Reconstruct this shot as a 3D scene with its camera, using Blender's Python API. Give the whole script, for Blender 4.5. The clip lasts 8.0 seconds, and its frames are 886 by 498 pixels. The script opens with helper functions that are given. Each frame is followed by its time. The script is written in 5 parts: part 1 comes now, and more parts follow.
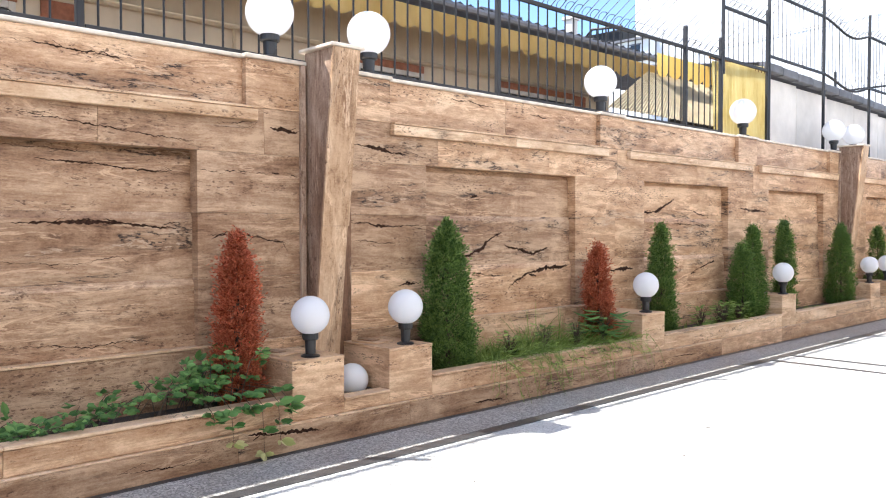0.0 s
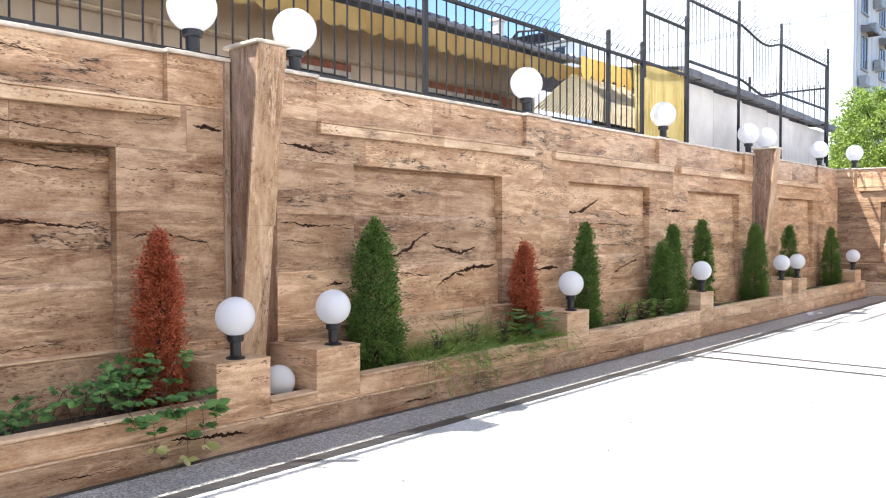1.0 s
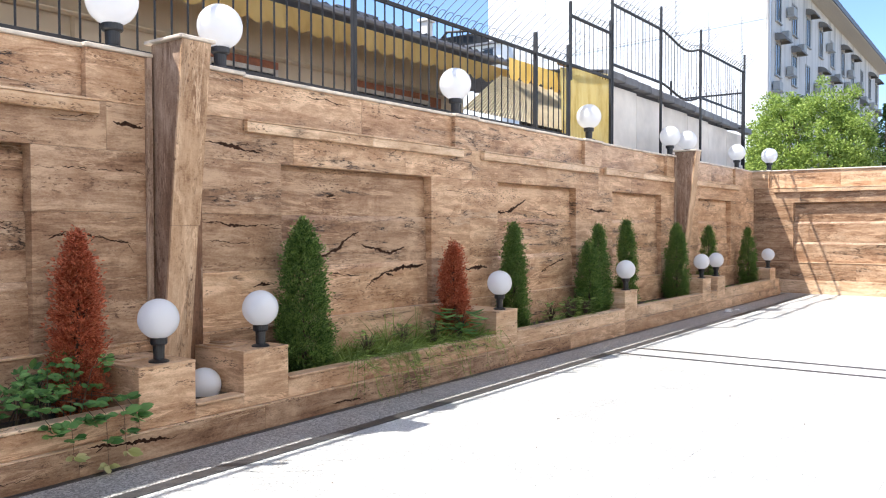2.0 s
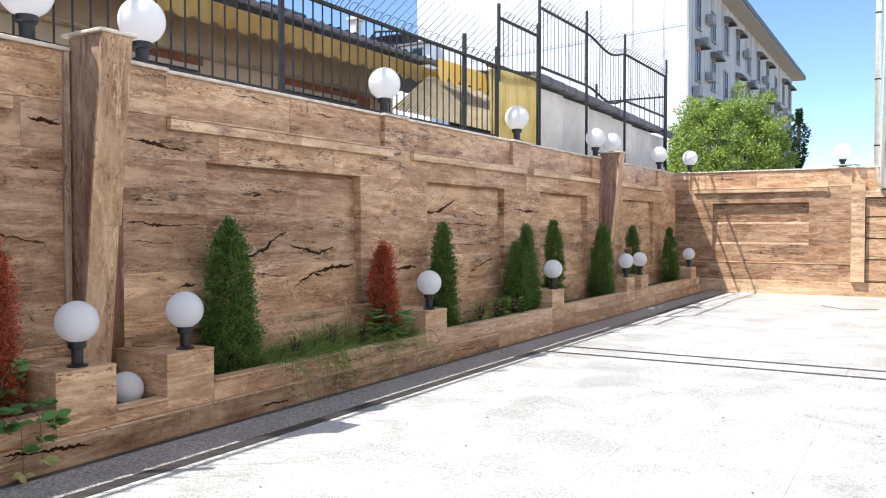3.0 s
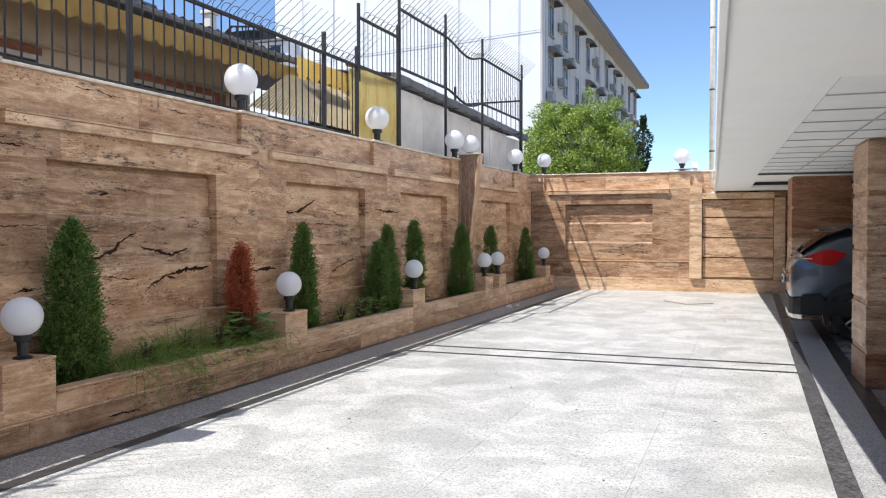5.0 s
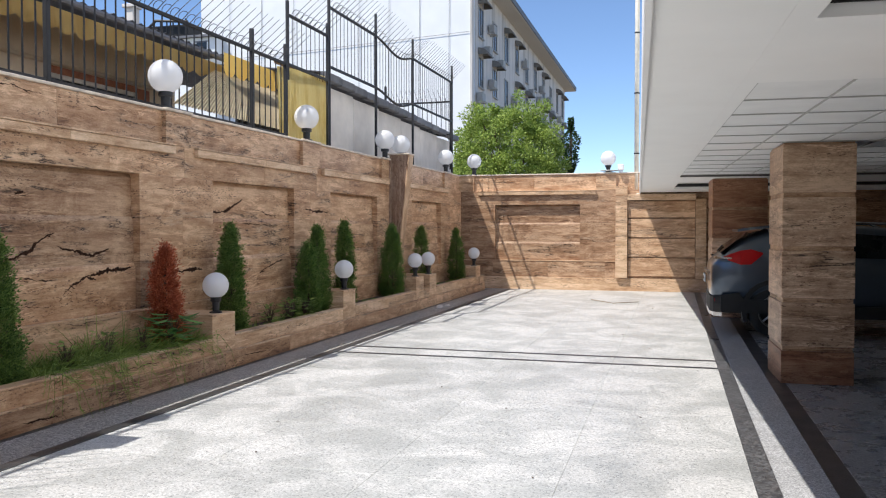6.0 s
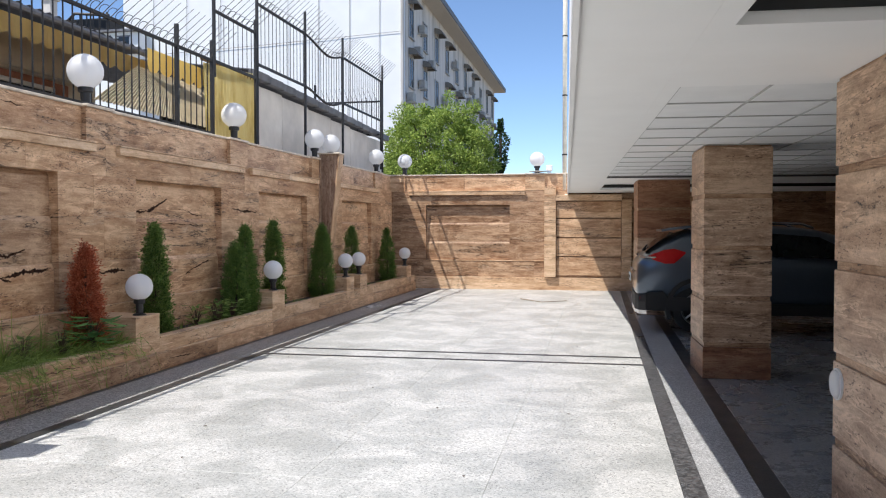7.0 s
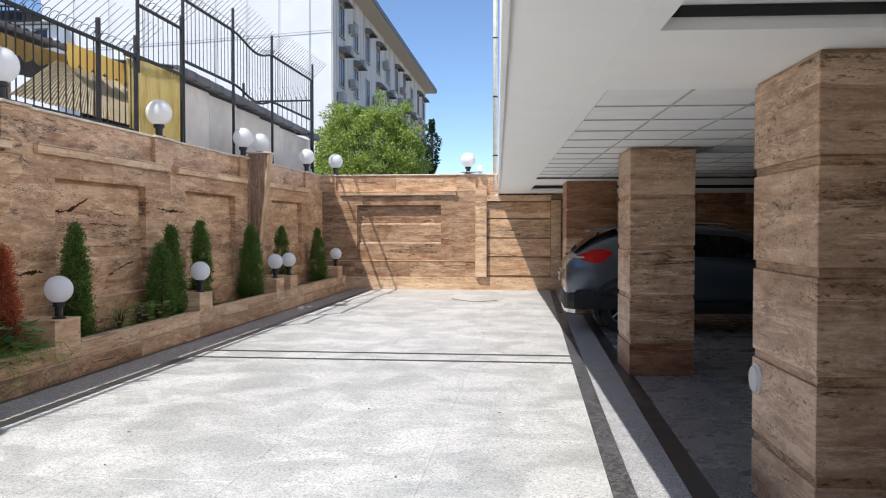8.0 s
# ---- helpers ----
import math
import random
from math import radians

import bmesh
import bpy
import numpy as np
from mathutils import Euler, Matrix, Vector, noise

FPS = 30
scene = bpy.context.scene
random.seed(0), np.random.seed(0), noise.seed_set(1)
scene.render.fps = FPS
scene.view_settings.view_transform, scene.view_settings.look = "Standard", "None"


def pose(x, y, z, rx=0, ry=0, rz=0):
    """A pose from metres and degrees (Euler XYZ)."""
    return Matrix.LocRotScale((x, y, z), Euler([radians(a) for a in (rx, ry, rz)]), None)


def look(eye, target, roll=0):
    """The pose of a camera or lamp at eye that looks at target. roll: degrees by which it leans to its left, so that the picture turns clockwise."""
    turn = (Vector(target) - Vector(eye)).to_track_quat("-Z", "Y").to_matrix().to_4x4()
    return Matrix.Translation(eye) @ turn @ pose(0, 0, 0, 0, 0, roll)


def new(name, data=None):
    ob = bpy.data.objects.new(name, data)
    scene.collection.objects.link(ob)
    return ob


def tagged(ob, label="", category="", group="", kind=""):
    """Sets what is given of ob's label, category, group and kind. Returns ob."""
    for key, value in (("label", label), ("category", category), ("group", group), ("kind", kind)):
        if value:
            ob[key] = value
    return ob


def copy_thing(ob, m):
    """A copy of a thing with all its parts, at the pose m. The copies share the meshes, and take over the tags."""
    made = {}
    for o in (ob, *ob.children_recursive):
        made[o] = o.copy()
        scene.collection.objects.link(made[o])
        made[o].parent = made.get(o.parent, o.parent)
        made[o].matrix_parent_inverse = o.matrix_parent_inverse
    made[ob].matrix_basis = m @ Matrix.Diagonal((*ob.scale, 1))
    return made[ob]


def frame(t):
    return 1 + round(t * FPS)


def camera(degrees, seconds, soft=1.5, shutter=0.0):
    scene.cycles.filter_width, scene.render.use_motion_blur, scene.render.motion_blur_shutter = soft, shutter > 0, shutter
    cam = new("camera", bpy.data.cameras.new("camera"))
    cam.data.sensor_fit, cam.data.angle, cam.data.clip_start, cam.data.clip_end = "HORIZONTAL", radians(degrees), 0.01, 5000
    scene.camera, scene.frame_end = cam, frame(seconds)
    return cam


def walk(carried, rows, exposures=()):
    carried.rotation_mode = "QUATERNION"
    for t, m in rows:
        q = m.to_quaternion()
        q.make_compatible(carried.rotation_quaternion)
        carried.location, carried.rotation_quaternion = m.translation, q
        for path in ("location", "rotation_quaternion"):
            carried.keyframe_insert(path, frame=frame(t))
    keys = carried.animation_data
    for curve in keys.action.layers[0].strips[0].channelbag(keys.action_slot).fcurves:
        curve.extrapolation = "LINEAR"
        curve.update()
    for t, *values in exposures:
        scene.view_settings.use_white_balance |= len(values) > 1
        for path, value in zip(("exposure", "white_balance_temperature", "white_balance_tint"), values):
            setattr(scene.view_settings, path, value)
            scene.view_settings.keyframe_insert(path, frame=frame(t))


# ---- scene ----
from functools import lru_cache

# ================= camera and its turn =================
cam = camera(57.13, 8.0, soft=1.12)
EYE = (0.0, 0.0, 1.5)
# seconds, yaw, pitch, roll: the camera turns on one spot
PATH = [(0, 45.45, -1.52, 0.05),
        (0.5, 42.93, -1.53, 0.06),
        (1, 40.38, -1.55, 0.06),
        (1.5, 37.89, -1.56, 0.07),
        (3, 30.45, -1.57, 0.02),
        (3.5, 27.99, -1.57, -0.01),
        (4, 25.57, -1.56, 0.02),
        (4.5, 23.13, -1.56, 0.07),
        (6, 15.80, -1.55, 0.02),
        (6.5, 13.36, -1.55, 0.00),
        (7, 10.93, -1.55, 0.02),
        (7.5, 8.51, -1.55, 0.04),
        (8, 6.11, -1.53, 0.01)]
walk(cam, [(t, pose(*EYE, 90 + p, r, y)) for t, y, p, r in PATH],
     exposures=[(0.0, 1.68), (1.5, 1.50), (3.0, 1.04), (4.5, 0.80), (6.0, 0.57), (8.0, 0.57)])

# ================= world, sun =================
SUN = Vector((-0.40, -0.38, 1.0))
world = bpy.data.worlds.new("world")
scene.world = world
world.use_nodes = True
wn = world.node_tree.nodes
sky = wn.new("ShaderNodeTexSky")
sky.sky_type = "NISHITA"
sky.sun_disc = False
sky.sun_elevation = math.atan2(1.0, math.hypot(0.40, 0.38))
sky.sun_rotation = math.atan2(-0.40, -0.38)
sky.air_density, sky.dust_density, sky.ozone_density = 0.8, 0.05, 4.0
sky.altitude = 1500.0
world.node_tree.links.new(sky.outputs[0], wn["Background"].inputs[0])
wn["Background"].inputs[1].default_value = 0.135
lamp = bpy.data.lights.new("sun", "SUN")
lamp.energy, lamp.angle, lamp.color = 4.1, radians(0.5), (1.0, 0.965, 0.92)
sun = new("sun", lamp)
sun.matrix_world = look(SUN * 30, (0, 0, 0))


# ================= node helpers, materials =================
class Mat:
    """A principled material with a few short-hands."""

    def __init__(self, name, rough=0.6, metal=0.0, spec=0.5):
        self.m = bpy.data.materials.new(name)
        self.m.use_nodes = True
        self.t = self.m.node_tree
        self.p = self.t.nodes["Principled BSDF"]
        self.p.inputs["Roughness"].default_value = rough
        self.p.inputs["Metallic"].default_value = metal
        self.p.inputs["Specular IOR Level"].default_value = spec

    def n(self, kind, **kw):
        node = self.t.nodes.new("ShaderNode" + kind)
        for k, v in kw.items():
            if k in node.inputs:
                node.inputs[k].default_value = v
        return node

    def ln(self, a, b):
        self.t.links.new(a, b)

    def coords(self, scale=(1, 1, 1), world_space=True, spread=0.0):
        src = self.n("NewGeometry").outputs["Position"] if world_space else self.n("TexCoord").outputs["Object"]
        if spread:
            info = self.n("ObjectInfo")
            mul = self.n("VectorMath")
            mul.operation = "SCALE"
            mul.inputs[0].default_value = (1.0, 0.73, 1.37)
            self.ln(info.outputs["Random"], mul.inputs["Scale"])
            mul2 = self.n("VectorMath")
            mul2.operation = "SCALE"
            mul2.inputs["Scale"].default_value = spread
            self.ln(mul.outputs[0], mul2.inputs[0])
            add = self.n("VectorMath")
            add.operation = "ADD"
            self.ln(src, add.inputs[0])
            self.ln(mul2.outputs[0], add.inputs[1])
            src = add.outputs[0]
        mp = self.n("Mapping")
        mp.inputs["Scale"].default_value = scale
        self.ln(src, mp.inputs["Vector"])
        return mp.outputs[0]

    def noise(self, vec, scale, detail=4.0, rough=0.55, distort=0.0):
        node = self.n("TexNoise", Scale=scale, Detail=detail, Roughness=rough, Distortion=distort)
        self.ln(vec, node.inputs["Vector"])
        return node.outputs["Fac"]

    def ramp(self, fac, stops):
        node = self.n("ValToRGB")
        el = node.color_ramp.elements
        while len(el) < len(stops):
            el.new(0.5)
        for e, (pos, col) in zip(el, stops):
            e.position = pos
            e.color = (*col, 1) if isinstance(col, tuple) else (col, col, col, 1)
        self.ln(fac, node.inputs[0])
        return node.outputs[0]

    def mix(self, fac, a, b, blend="MIX"):
        node = self.n("Mix")
        node.data_type, node.blend_type = "RGBA", blend
        for sock, v in ((node.inputs[0], fac), (node.inputs[6], a), (node.inputs[7], b)):
            if isinstance(v, (int, float)):
                sock.default_value = v
            elif isinstance(v, tuple):
                sock.default_value = (*v, 1)
            else:
                self.ln(v, sock)
        return node.outputs[2]

    def math(self, op, a, b=0.0):
        node = self.n("Math")
        node.operation = op
        for sock, v in ((node.inputs[0], a), (node.inputs[1], b)):
            if isinstance(v, (int, float)):
                sock.default_value = v
            else:
                self.ln(v, sock)
        return node.outputs[0]

    def color(self, c):
        if isinstance(c, tuple):
            self.p.inputs["Base Color"].default_value = (*c, 1)
        else:
            self.ln(c, self.p.inputs["Base Color"])

    def bump(self, height, strength=0.3, distance=0.01):
        node = self.n("Bump", Strength=strength, Distance=distance)
        self.ln(height, node.inputs["Height"])
        self.ln(node.outputs[0], self.p.inputs["Normal"])

    def rough(self, fac, lo, hi):
        node = self.n("MapRange")
        node.inputs["To Min"].default_value, node.inputs["To Max"].default_value = lo, hi
        self.ln(fac, node.inputs["Value"])
        self.ln(node.outputs[0], self.p.inputs["Roughness"])


def plain(name, col, rough=0.6, metal=0.0, vary=0.12, scale=9.0, bump=0.05):
    """Paint, plastic or metal with a little unevenness."""
    k = Mat(name, rough, metal)
    v = k.coords(spread=5.0)
    f = k.noise(v, scale, 5)
    lo = tuple(c * (1 - vary) for c in col)
    hi = tuple(min(1, c * (1 + vary)) for c in col)
    k.color(k.ramp(f, [(0.3, lo), (0.7, hi)]))
    k.rough(f, max(0.02, rough - 0.08), min(1, rough + 0.08))
    if bump:
        k.bump(k.noise(v, scale * 12, 3), bump, 0.004)
    return k.m


def travertine(name, dark=(0.175, 0.088, 0.047), mid=(0.395, 0.238, 0.137), light=(0.70, 0.515, 0.35), upright=False, veins=1.0, rough=0.42):
    """Banded brown travertine: layers, pores, black veins with pale flecks."""
    k = Mat(name, rough, spec=0.3)

    def along(a, b, spread):
        return k.coords((b, b, a) if upright else (a, a, b), spread=spread)

    layers = k.noise(along(0.55, 3.6, 23.0), 1.2, 9, 0.64, 0.9)
    strata = k.noise(along(1.6, 20.0, 23.0), 1.0, 7, 0.70, 1.0)
    fine = k.noise(along(7.0, 55.0, 23.0), 1.0, 5, 0.75, 0.8)
    grain = k.noise(k.coords((1, 1, 1.8), spread=23.0), 48.0, 5, 0.8)
    cloud = k.noise(along(1.1, 2.4, 23.0), 2.4, 8, 0.72, 0.8)
    both = k.math("ADD", k.math("ADD", k.math("MULTIPLY", layers, 0.32), k.math("MULTIPLY", strata, 0.15)),
                  k.math("ADD", k.math("ADD", k.math("MULTIPLY", grain, 0.15), k.math("MULTIPLY", cloud, 0.28)), k.math("MULTIPLY", fine, 0.10)))
    base = k.ramp(both, [(0.405, dark), (0.46, mid), (0.51, tuple(0.6 * a + 0.4 * b for a, b in zip(mid, light))), (0.56, light)])
    # thin crisp laminations, dark and pale
    lam = k.noise(along(1.0, 7.5, 41.0), 1.4, 9, 0.64, 1.1)
    some = k.ramp(k.noise(along(0.9, 4.0, 9.0), 1.4, 4), [(0.44, 0.0), (0.56, 1.0)])
    d_lam = k.math("MULTIPLY", k.ramp(k.math("ABSOLUTE", k.math("SUBTRACT", lam, 0.46)), [(0.0, 1.0), (0.012, 0.0)]), some)
    p_lam = k.math("MULTIPLY", k.ramp(k.math("ABSOLUTE", k.math("SUBTRACT", lam, 0.56)), [(0.0, 1.0), (0.034, 0.0)]), some)
    base = k.mix(k.math("MULTIPLY", p_lam, 0.85), base, tuple(min(0.85, 1.15 * c) for c in light))
    base = k.mix(k.math("MULTIPLY", d_lam, 0.6), base, tuple(0.7 * c for c in dark))
    info = k.n("ObjectInfo")
    hue = k.ramp(info.outputs["Random"], [(0.0, (0.93, 0.855, 0.78)), (0.3, (1.06, 0.985, 0.92)), (0.6, (1.01, 0.945, 0.89)), (1.0, (1.15, 1.085, 1.02))])
    base = k.mix(1.0, base, hue, "MULTIPLY")
    # pores in rows
    pores = k.noise(k.coords((11, 11, 34) if not upright else (34, 34, 11), spread=23.0), 2.0, 5, 0.66)
    zone = k.ramp(k.noise(along(0.9, 5.5, 11.0), 1.3, 5), [(0.50, 0.0), (0.57, 1.0)])
    pm = k.math("MULTIPLY", k.ramp(pores, [(0.56, 0.0), (0.60, 1.0)]), zone)
    base = k.mix(k.math("MULTIPLY", pm, 0.8), base, (0.09, 0.042, 0.022))
    # long ragged black veins that follow the layers, with a brown halo and pale calcite
    vein = k.noise(along(0.5, 3.2, 31.0), 1.2, 11, 0.66, 0.3)
    off = k.math("ABSOLUTE", k.math("SUBTRACT", vein, 0.5))
    where = k.ramp(k.noise(along(0.35, 2.0, 17.0), 1.5, 4, 0.6), [(0.56, 0.0), (0.60, 1.0)])
    broken = k.ramp(k.noise(k.coords((5, 5, 5), spread=7.0), 1.6, 4, 0.65), [(0.40, 0.15), (0.52, 1.0)])
    vm = k.math("MULTIPLY", k.math("MULTIPLY", k.ramp(off, [(0.0, 1.0), (0.005, 1.0), (0.011, 0.0)]), where), k.math("MULTIPLY", broken, veins))
    halo = k.math("MULTIPLY", k.ramp(off, [(0.0, 0.5), (0.07, 0.0)]), where)
    pale = k.ramp(k.math("ABSOLUTE", k.math("SUBTRACT", vein, 0.527)), [(0.0, 1.0), (0.012, 0.0)])
    wm = k.math("MULTIPLY", k.math("MULTIPLY", pale, where), k.math("SUBTRACT", 0.55, k.math("MULTIPLY", broken, 0.25)))
    base = k.mix(halo, base, (0.20, 0.112, 0.06))
    base = k.mix(wm, base, (0.74, 0.60, 0.45))
    base = k.mix(vm, base, (0.022, 0.013, 0.010))
    k.color(base)
    h = k.math("SUBTRACT", k.math("MULTIPLY", both, 0.8), k.math("ADD", k.math("MULTIPLY", pm, 0.6), vm))
    k.bump(h, 0.3, 0.004)
    k.rough(both, rough - 0.12, rough + 0.15)
    return k.m


TRAV = travertine("travertine")
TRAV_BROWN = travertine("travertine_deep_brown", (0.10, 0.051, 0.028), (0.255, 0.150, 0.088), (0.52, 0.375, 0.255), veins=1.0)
TRAV_PALE = travertine("travertine_honed_edges_and_bounce", (0.31, 0.18, 0.10), (0.51, 0.345, 0.215), (0.73, 0.57, 0.41), veins=0.5)
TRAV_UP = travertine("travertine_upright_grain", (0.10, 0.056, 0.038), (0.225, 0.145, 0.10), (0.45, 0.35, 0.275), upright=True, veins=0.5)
TRAV_RED = travertine("travertine_reddish", (0.13, 0.055, 0.032), (0.25, 0.125, 0.075), (0.40, 0.235, 0.15), veins=0.8)
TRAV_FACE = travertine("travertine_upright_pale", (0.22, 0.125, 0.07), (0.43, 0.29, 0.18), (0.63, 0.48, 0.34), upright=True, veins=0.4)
TRAV_COL = travertine("travertine_dark_courses", (0.14, 0.08, 0.052), (0.37, 0.252, 0.172), (0.68, 0.535, 0.405))
TRAV_SHADE = travertine("travertine_shaded_strip", (0.06, 0.03, 0.018), (0.13, 0.068, 0.04), (0.24, 0.14, 0.085), upright=True, veins=0.3)
GROUT = plain("brown_grout", (0.27, 0.18, 0.124), 0.9)


def terrazzo():
    """Pale granite-chip slabs with cloudy wear."""
    k = Mat("pale_granite_chip_slabs", 0.42)
    v = k.coords()
    chips = k.n("TexVoronoi", Scale=100.0)
    k.ln(v, chips.inputs["Vector"])
    sep = k.n("SeparateColor")
    k.ln(chips.outputs["Color"], sep.inputs[0])
    col = k.ramp(sep.outputs[0], [(0.0, (0.22, 0.222, 0.214)), (0.16, (0.39, 0.392, 0.38)), (0.6, (0.485, 0.482, 0.467)), (1.0, (0.575, 0.57, 0.555))])
    cloud = k.noise(v, 1.7, 7, 0.58, 0.8)
    col = k.mix(1.0, col, k.ramp(cloud, [(0.36, (0.80, 0.81, 0.80)), (0.48, (0.92, 0.925, 0.915)), (0.54, (1.05, 1.045, 1.035)), (0.62, (1.12, 1.11, 1.10))]), "MULTIPLY")
    stain = k.ramp(k.noise(k.coords((1, 1, 1)), 2.7, 7, 0.7), [(0.62, 0.0), (0.72, 0.5)])
    col = k.mix(k.math("MULTIPLY", stain, 0.35), col, (0.36, 0.35, 0.32))
    info = k.n("ObjectInfo")
    col = k.mix(1.0, col, k.ramp(info.outputs["Random"], [(0, (0.94, 0.94, 0.94)), (1, (1.04, 1.04, 1.04))]), "MULTIPLY")
    k.color(col)
    k.rough(cloud, 0.28, 0.55)
    k.bump(k.noise(v, 160, 2), 0.12, 0.002)
    return k.m


def granite(name, lo, hi, scale=120.0, rough=0.35):
    k = Mat(name, rough)
    v = k.coords()
    vor = k.n("TexVoronoi", Scale=scale)
    k.ln(v, vor.inputs["Vector"])
    sep = k.n("SeparateColor")
    k.ln(vor.outputs["Color"], sep.inputs[0])
    col = k.ramp(sep.outputs[0], [(0.1, lo), (0.6, tuple(0.5 * (a + b) for a, b in zip(lo, hi))), (0.95, hi)])
    wear = k.noise(v, 3.0, 5, 0.65)
    col = k.mix(1.0, col, k.ramp(wear, [(0.3, 0.8), (0.7, 1.15)]), "MULTIPLY")
    k.color(col)
    k.rough(wear, rough - 0.12, rough + 0.2)
    return k.m


FLOOR = terrazzo()
# bay floor stone, the building's shade partly put into its darker colour
SHADED_GRANITE = granite("shaded_grey_granite", (0.11, 0.11, 0.115), (0.34, 0.34, 0.345), 110, 0.24)
GREY_GRANITE = granite("grey_speckled_granite", (0.15, 0.144, 0.135), (0.50, 0.482, 0.455), 90)
PALE_GRANITE = granite("pale_speckled_granite", (0.22, 0.22, 0.222), (0.56, 0.56, 0.56))
BAND_GRANITE = granite("dark_band_granite", (0.018, 0.018, 0.02), (0.075, 0.075, 0.077), 160, 0.3)
BLACK_GRANITE = granite("black_granite", (0.014, 0.014, 0.016), (0.06, 0.06, 0.064), 160, 0.3)
CHARCOAL = granite("charcoal_granite", (0.035, 0.035, 0.037), (0.14, 0.14, 0.143), 60, 0.28)
STAINED_MARBLE = plain("weathered_pale_marble", (0.66, 0.565, 0.46), 0.5, vary=0.25, scale=7)
CEIL = plain("white_ceiling_paint", (0.90, 0.90, 0.89), 0.75, vary=0.02, scale=2.0)
TILE = plain("ceiling_tile", (0.84, 0.845, 0.84), 0.8, vary=0.04, scale=4.0)
FACADE = plain("white_facade_render", (0.86, 0.855, 0.85), 0.8, vary=0.05, scale=1.5)
IRON = plain("dark_painted_iron", (0.014, 0.014, 0.016), 0.6, 0.0, vary=0.3)
BLACK_PLASTIC = plain("black_plastic", (0.018, 0.018, 0.02), 0.38, vary=0.2)
SOIL = plain("dark_soil", (0.055, 0.038, 0.026), 0.95, vary=0.4, scale=14, bump=0.8)


def opal():
    """Milky plastic of the globe lamps: part diffuse, part translucent."""
    k = Mat("opal_globe", 0.25)
    k.color((0.92, 0.92, 0.925))
    tr = k.n("BsdfTranslucent")
    tr.inputs["Color"].default_value = (0.95, 0.95, 0.955, 1)
    mx = k.n("MixShader")
    mx.inputs[0].default_value = 0.45
    k.ln(k.p.outputs[0], mx.inputs[1])
    k.ln(tr.outputs[0], mx.inputs[2])
    k.ln(mx.outputs[0], k.t.nodes["Material Output"].inputs[0])
    return k.m


OPAL = opal()


def leaf_mat(name, lo, hi, back=0.35, rough=0.55):
    k = Mat(name, rough, spec=0.3)
    rnd = k.n("NewGeometry").outputs["Random Per Island"]
    col = k.ramp(rnd, [(0.0, lo), (0.6, tuple(0.5 * (a + b) for a, b in zip(lo, hi))), (1.0, hi)])
    k.color(col)
    tr = k.n("BsdfTranslucent")
    k.ln(col, tr.inputs["Color"])
    mx = k.n("MixShader")
    mx.inputs[0].default_value = back
    k.ln(k.p.outputs[0], mx.inputs[1])
    k.ln(tr.outputs[0], mx.inputs[2])
    k.ln(mx.outputs[0], k.t.nodes["Material Output"].inputs[0])
    return k.m


THUJA = leaf_mat("thuja_green", (0.045, 0.10, 0.022), (0.27, 0.40, 0.10))
DEAD = leaf_mat("dead_thuja_rust", (0.30, 0.062, 0.028), (0.76, 0.25, 0.13))
GRASS = leaf_mat("grass", (0.11, 0.18, 0.035), (0.40, 0.52, 0.14))
BRAMBLE = leaf_mat("bramble_leaf", (0.05, 0.14, 0.035), (0.24, 0.42, 0.13))
YELLOWED = leaf_mat("yellowed_leaf", (0.36, 0.38, 0.12), (0.62, 0.58, 0.30))
TREE_LEAF = leaf_mat("broad_tree_leaf", (0.13, 0.21, 0.03), (0.50, 0.60, 0.15))
CYPRESS = leaf_mat("dark_creeper", (0.02, 0.05, 0.015), (0.06, 0.11, 0.03))
BARK = plain("bark", (0.10, 0.07, 0.05), 0.9, vary=0.35, scale=20, bump=0.6)

# ================= mesh helpers =================
W = pose(-4.60, 0, 0, 0, 0, -0.8)     # along the long wall: x out into the yard, y along it
B = pose(0.05, 0, 0, 0, 0, 2.3)       # along the building's edge
FAR = 19.5                            # the end wall's face


def box(bm, x0, y0, z0, x1, y1, z1, bev=0.0):
    vs = [bm.verts.new(p) for p in ((x0, y0, z0), (x1, y0, z0), (x1, y1, z0), (x0, y1, z0), (x0, y0, z1), (x1, y0, z1), (x1, y1, z1), (x0, y1, z1))]
    fs = [bm.faces.new([vs[i] for i in f]) for f in ((3, 2, 1, 0), (4, 5, 6, 7), (0, 1, 5, 4), (1, 2, 6, 5), (2, 3, 7, 6), (3, 0, 4, 7))]
    if bev:
        es = list({e for f in fs for e in f.edges})
        bmesh.ops.bevel(bm, geom=es, offset=bev, segments=1, affect="EDGES", profile=0.5)
    return bm


def boxes(*rows, bev=0.0):
    bm = bmesh.new()
    for r in rows:
        box(bm, *r, bev=bev)
    return bm


def lathe(prof, seg=24, bm=None, at=(0, 0, 0)):
    """A turned form about z from (radius, height) rows."""
    bm = bm or bmesh.new()
    rings = []
    for r, z in prof:
        if r < 1e-5:
            rings.append([bm.verts.new((at[0], at[1], at[2] + z))])
        else:
            rings.append([bm.verts.new((at[0] + r * math.cos(2 * math.pi * i / seg), at[1] + r * math.sin(2 * math.pi * i / seg), at[2] + z)) for i in range(seg)])
    for a, b in zip(rings, rings[1:]):
        for i in range(seg):
            j = (i + 1) % seg
            q = [a[i % len(a)], a[j % len(a)], b[j % len(b)], b[i % len(b)]]
            q = [v for n, v in enumerate(q) if v not in q[:n]]
            if len(q) > 2:
                bm.faces.new(q)
    return bm


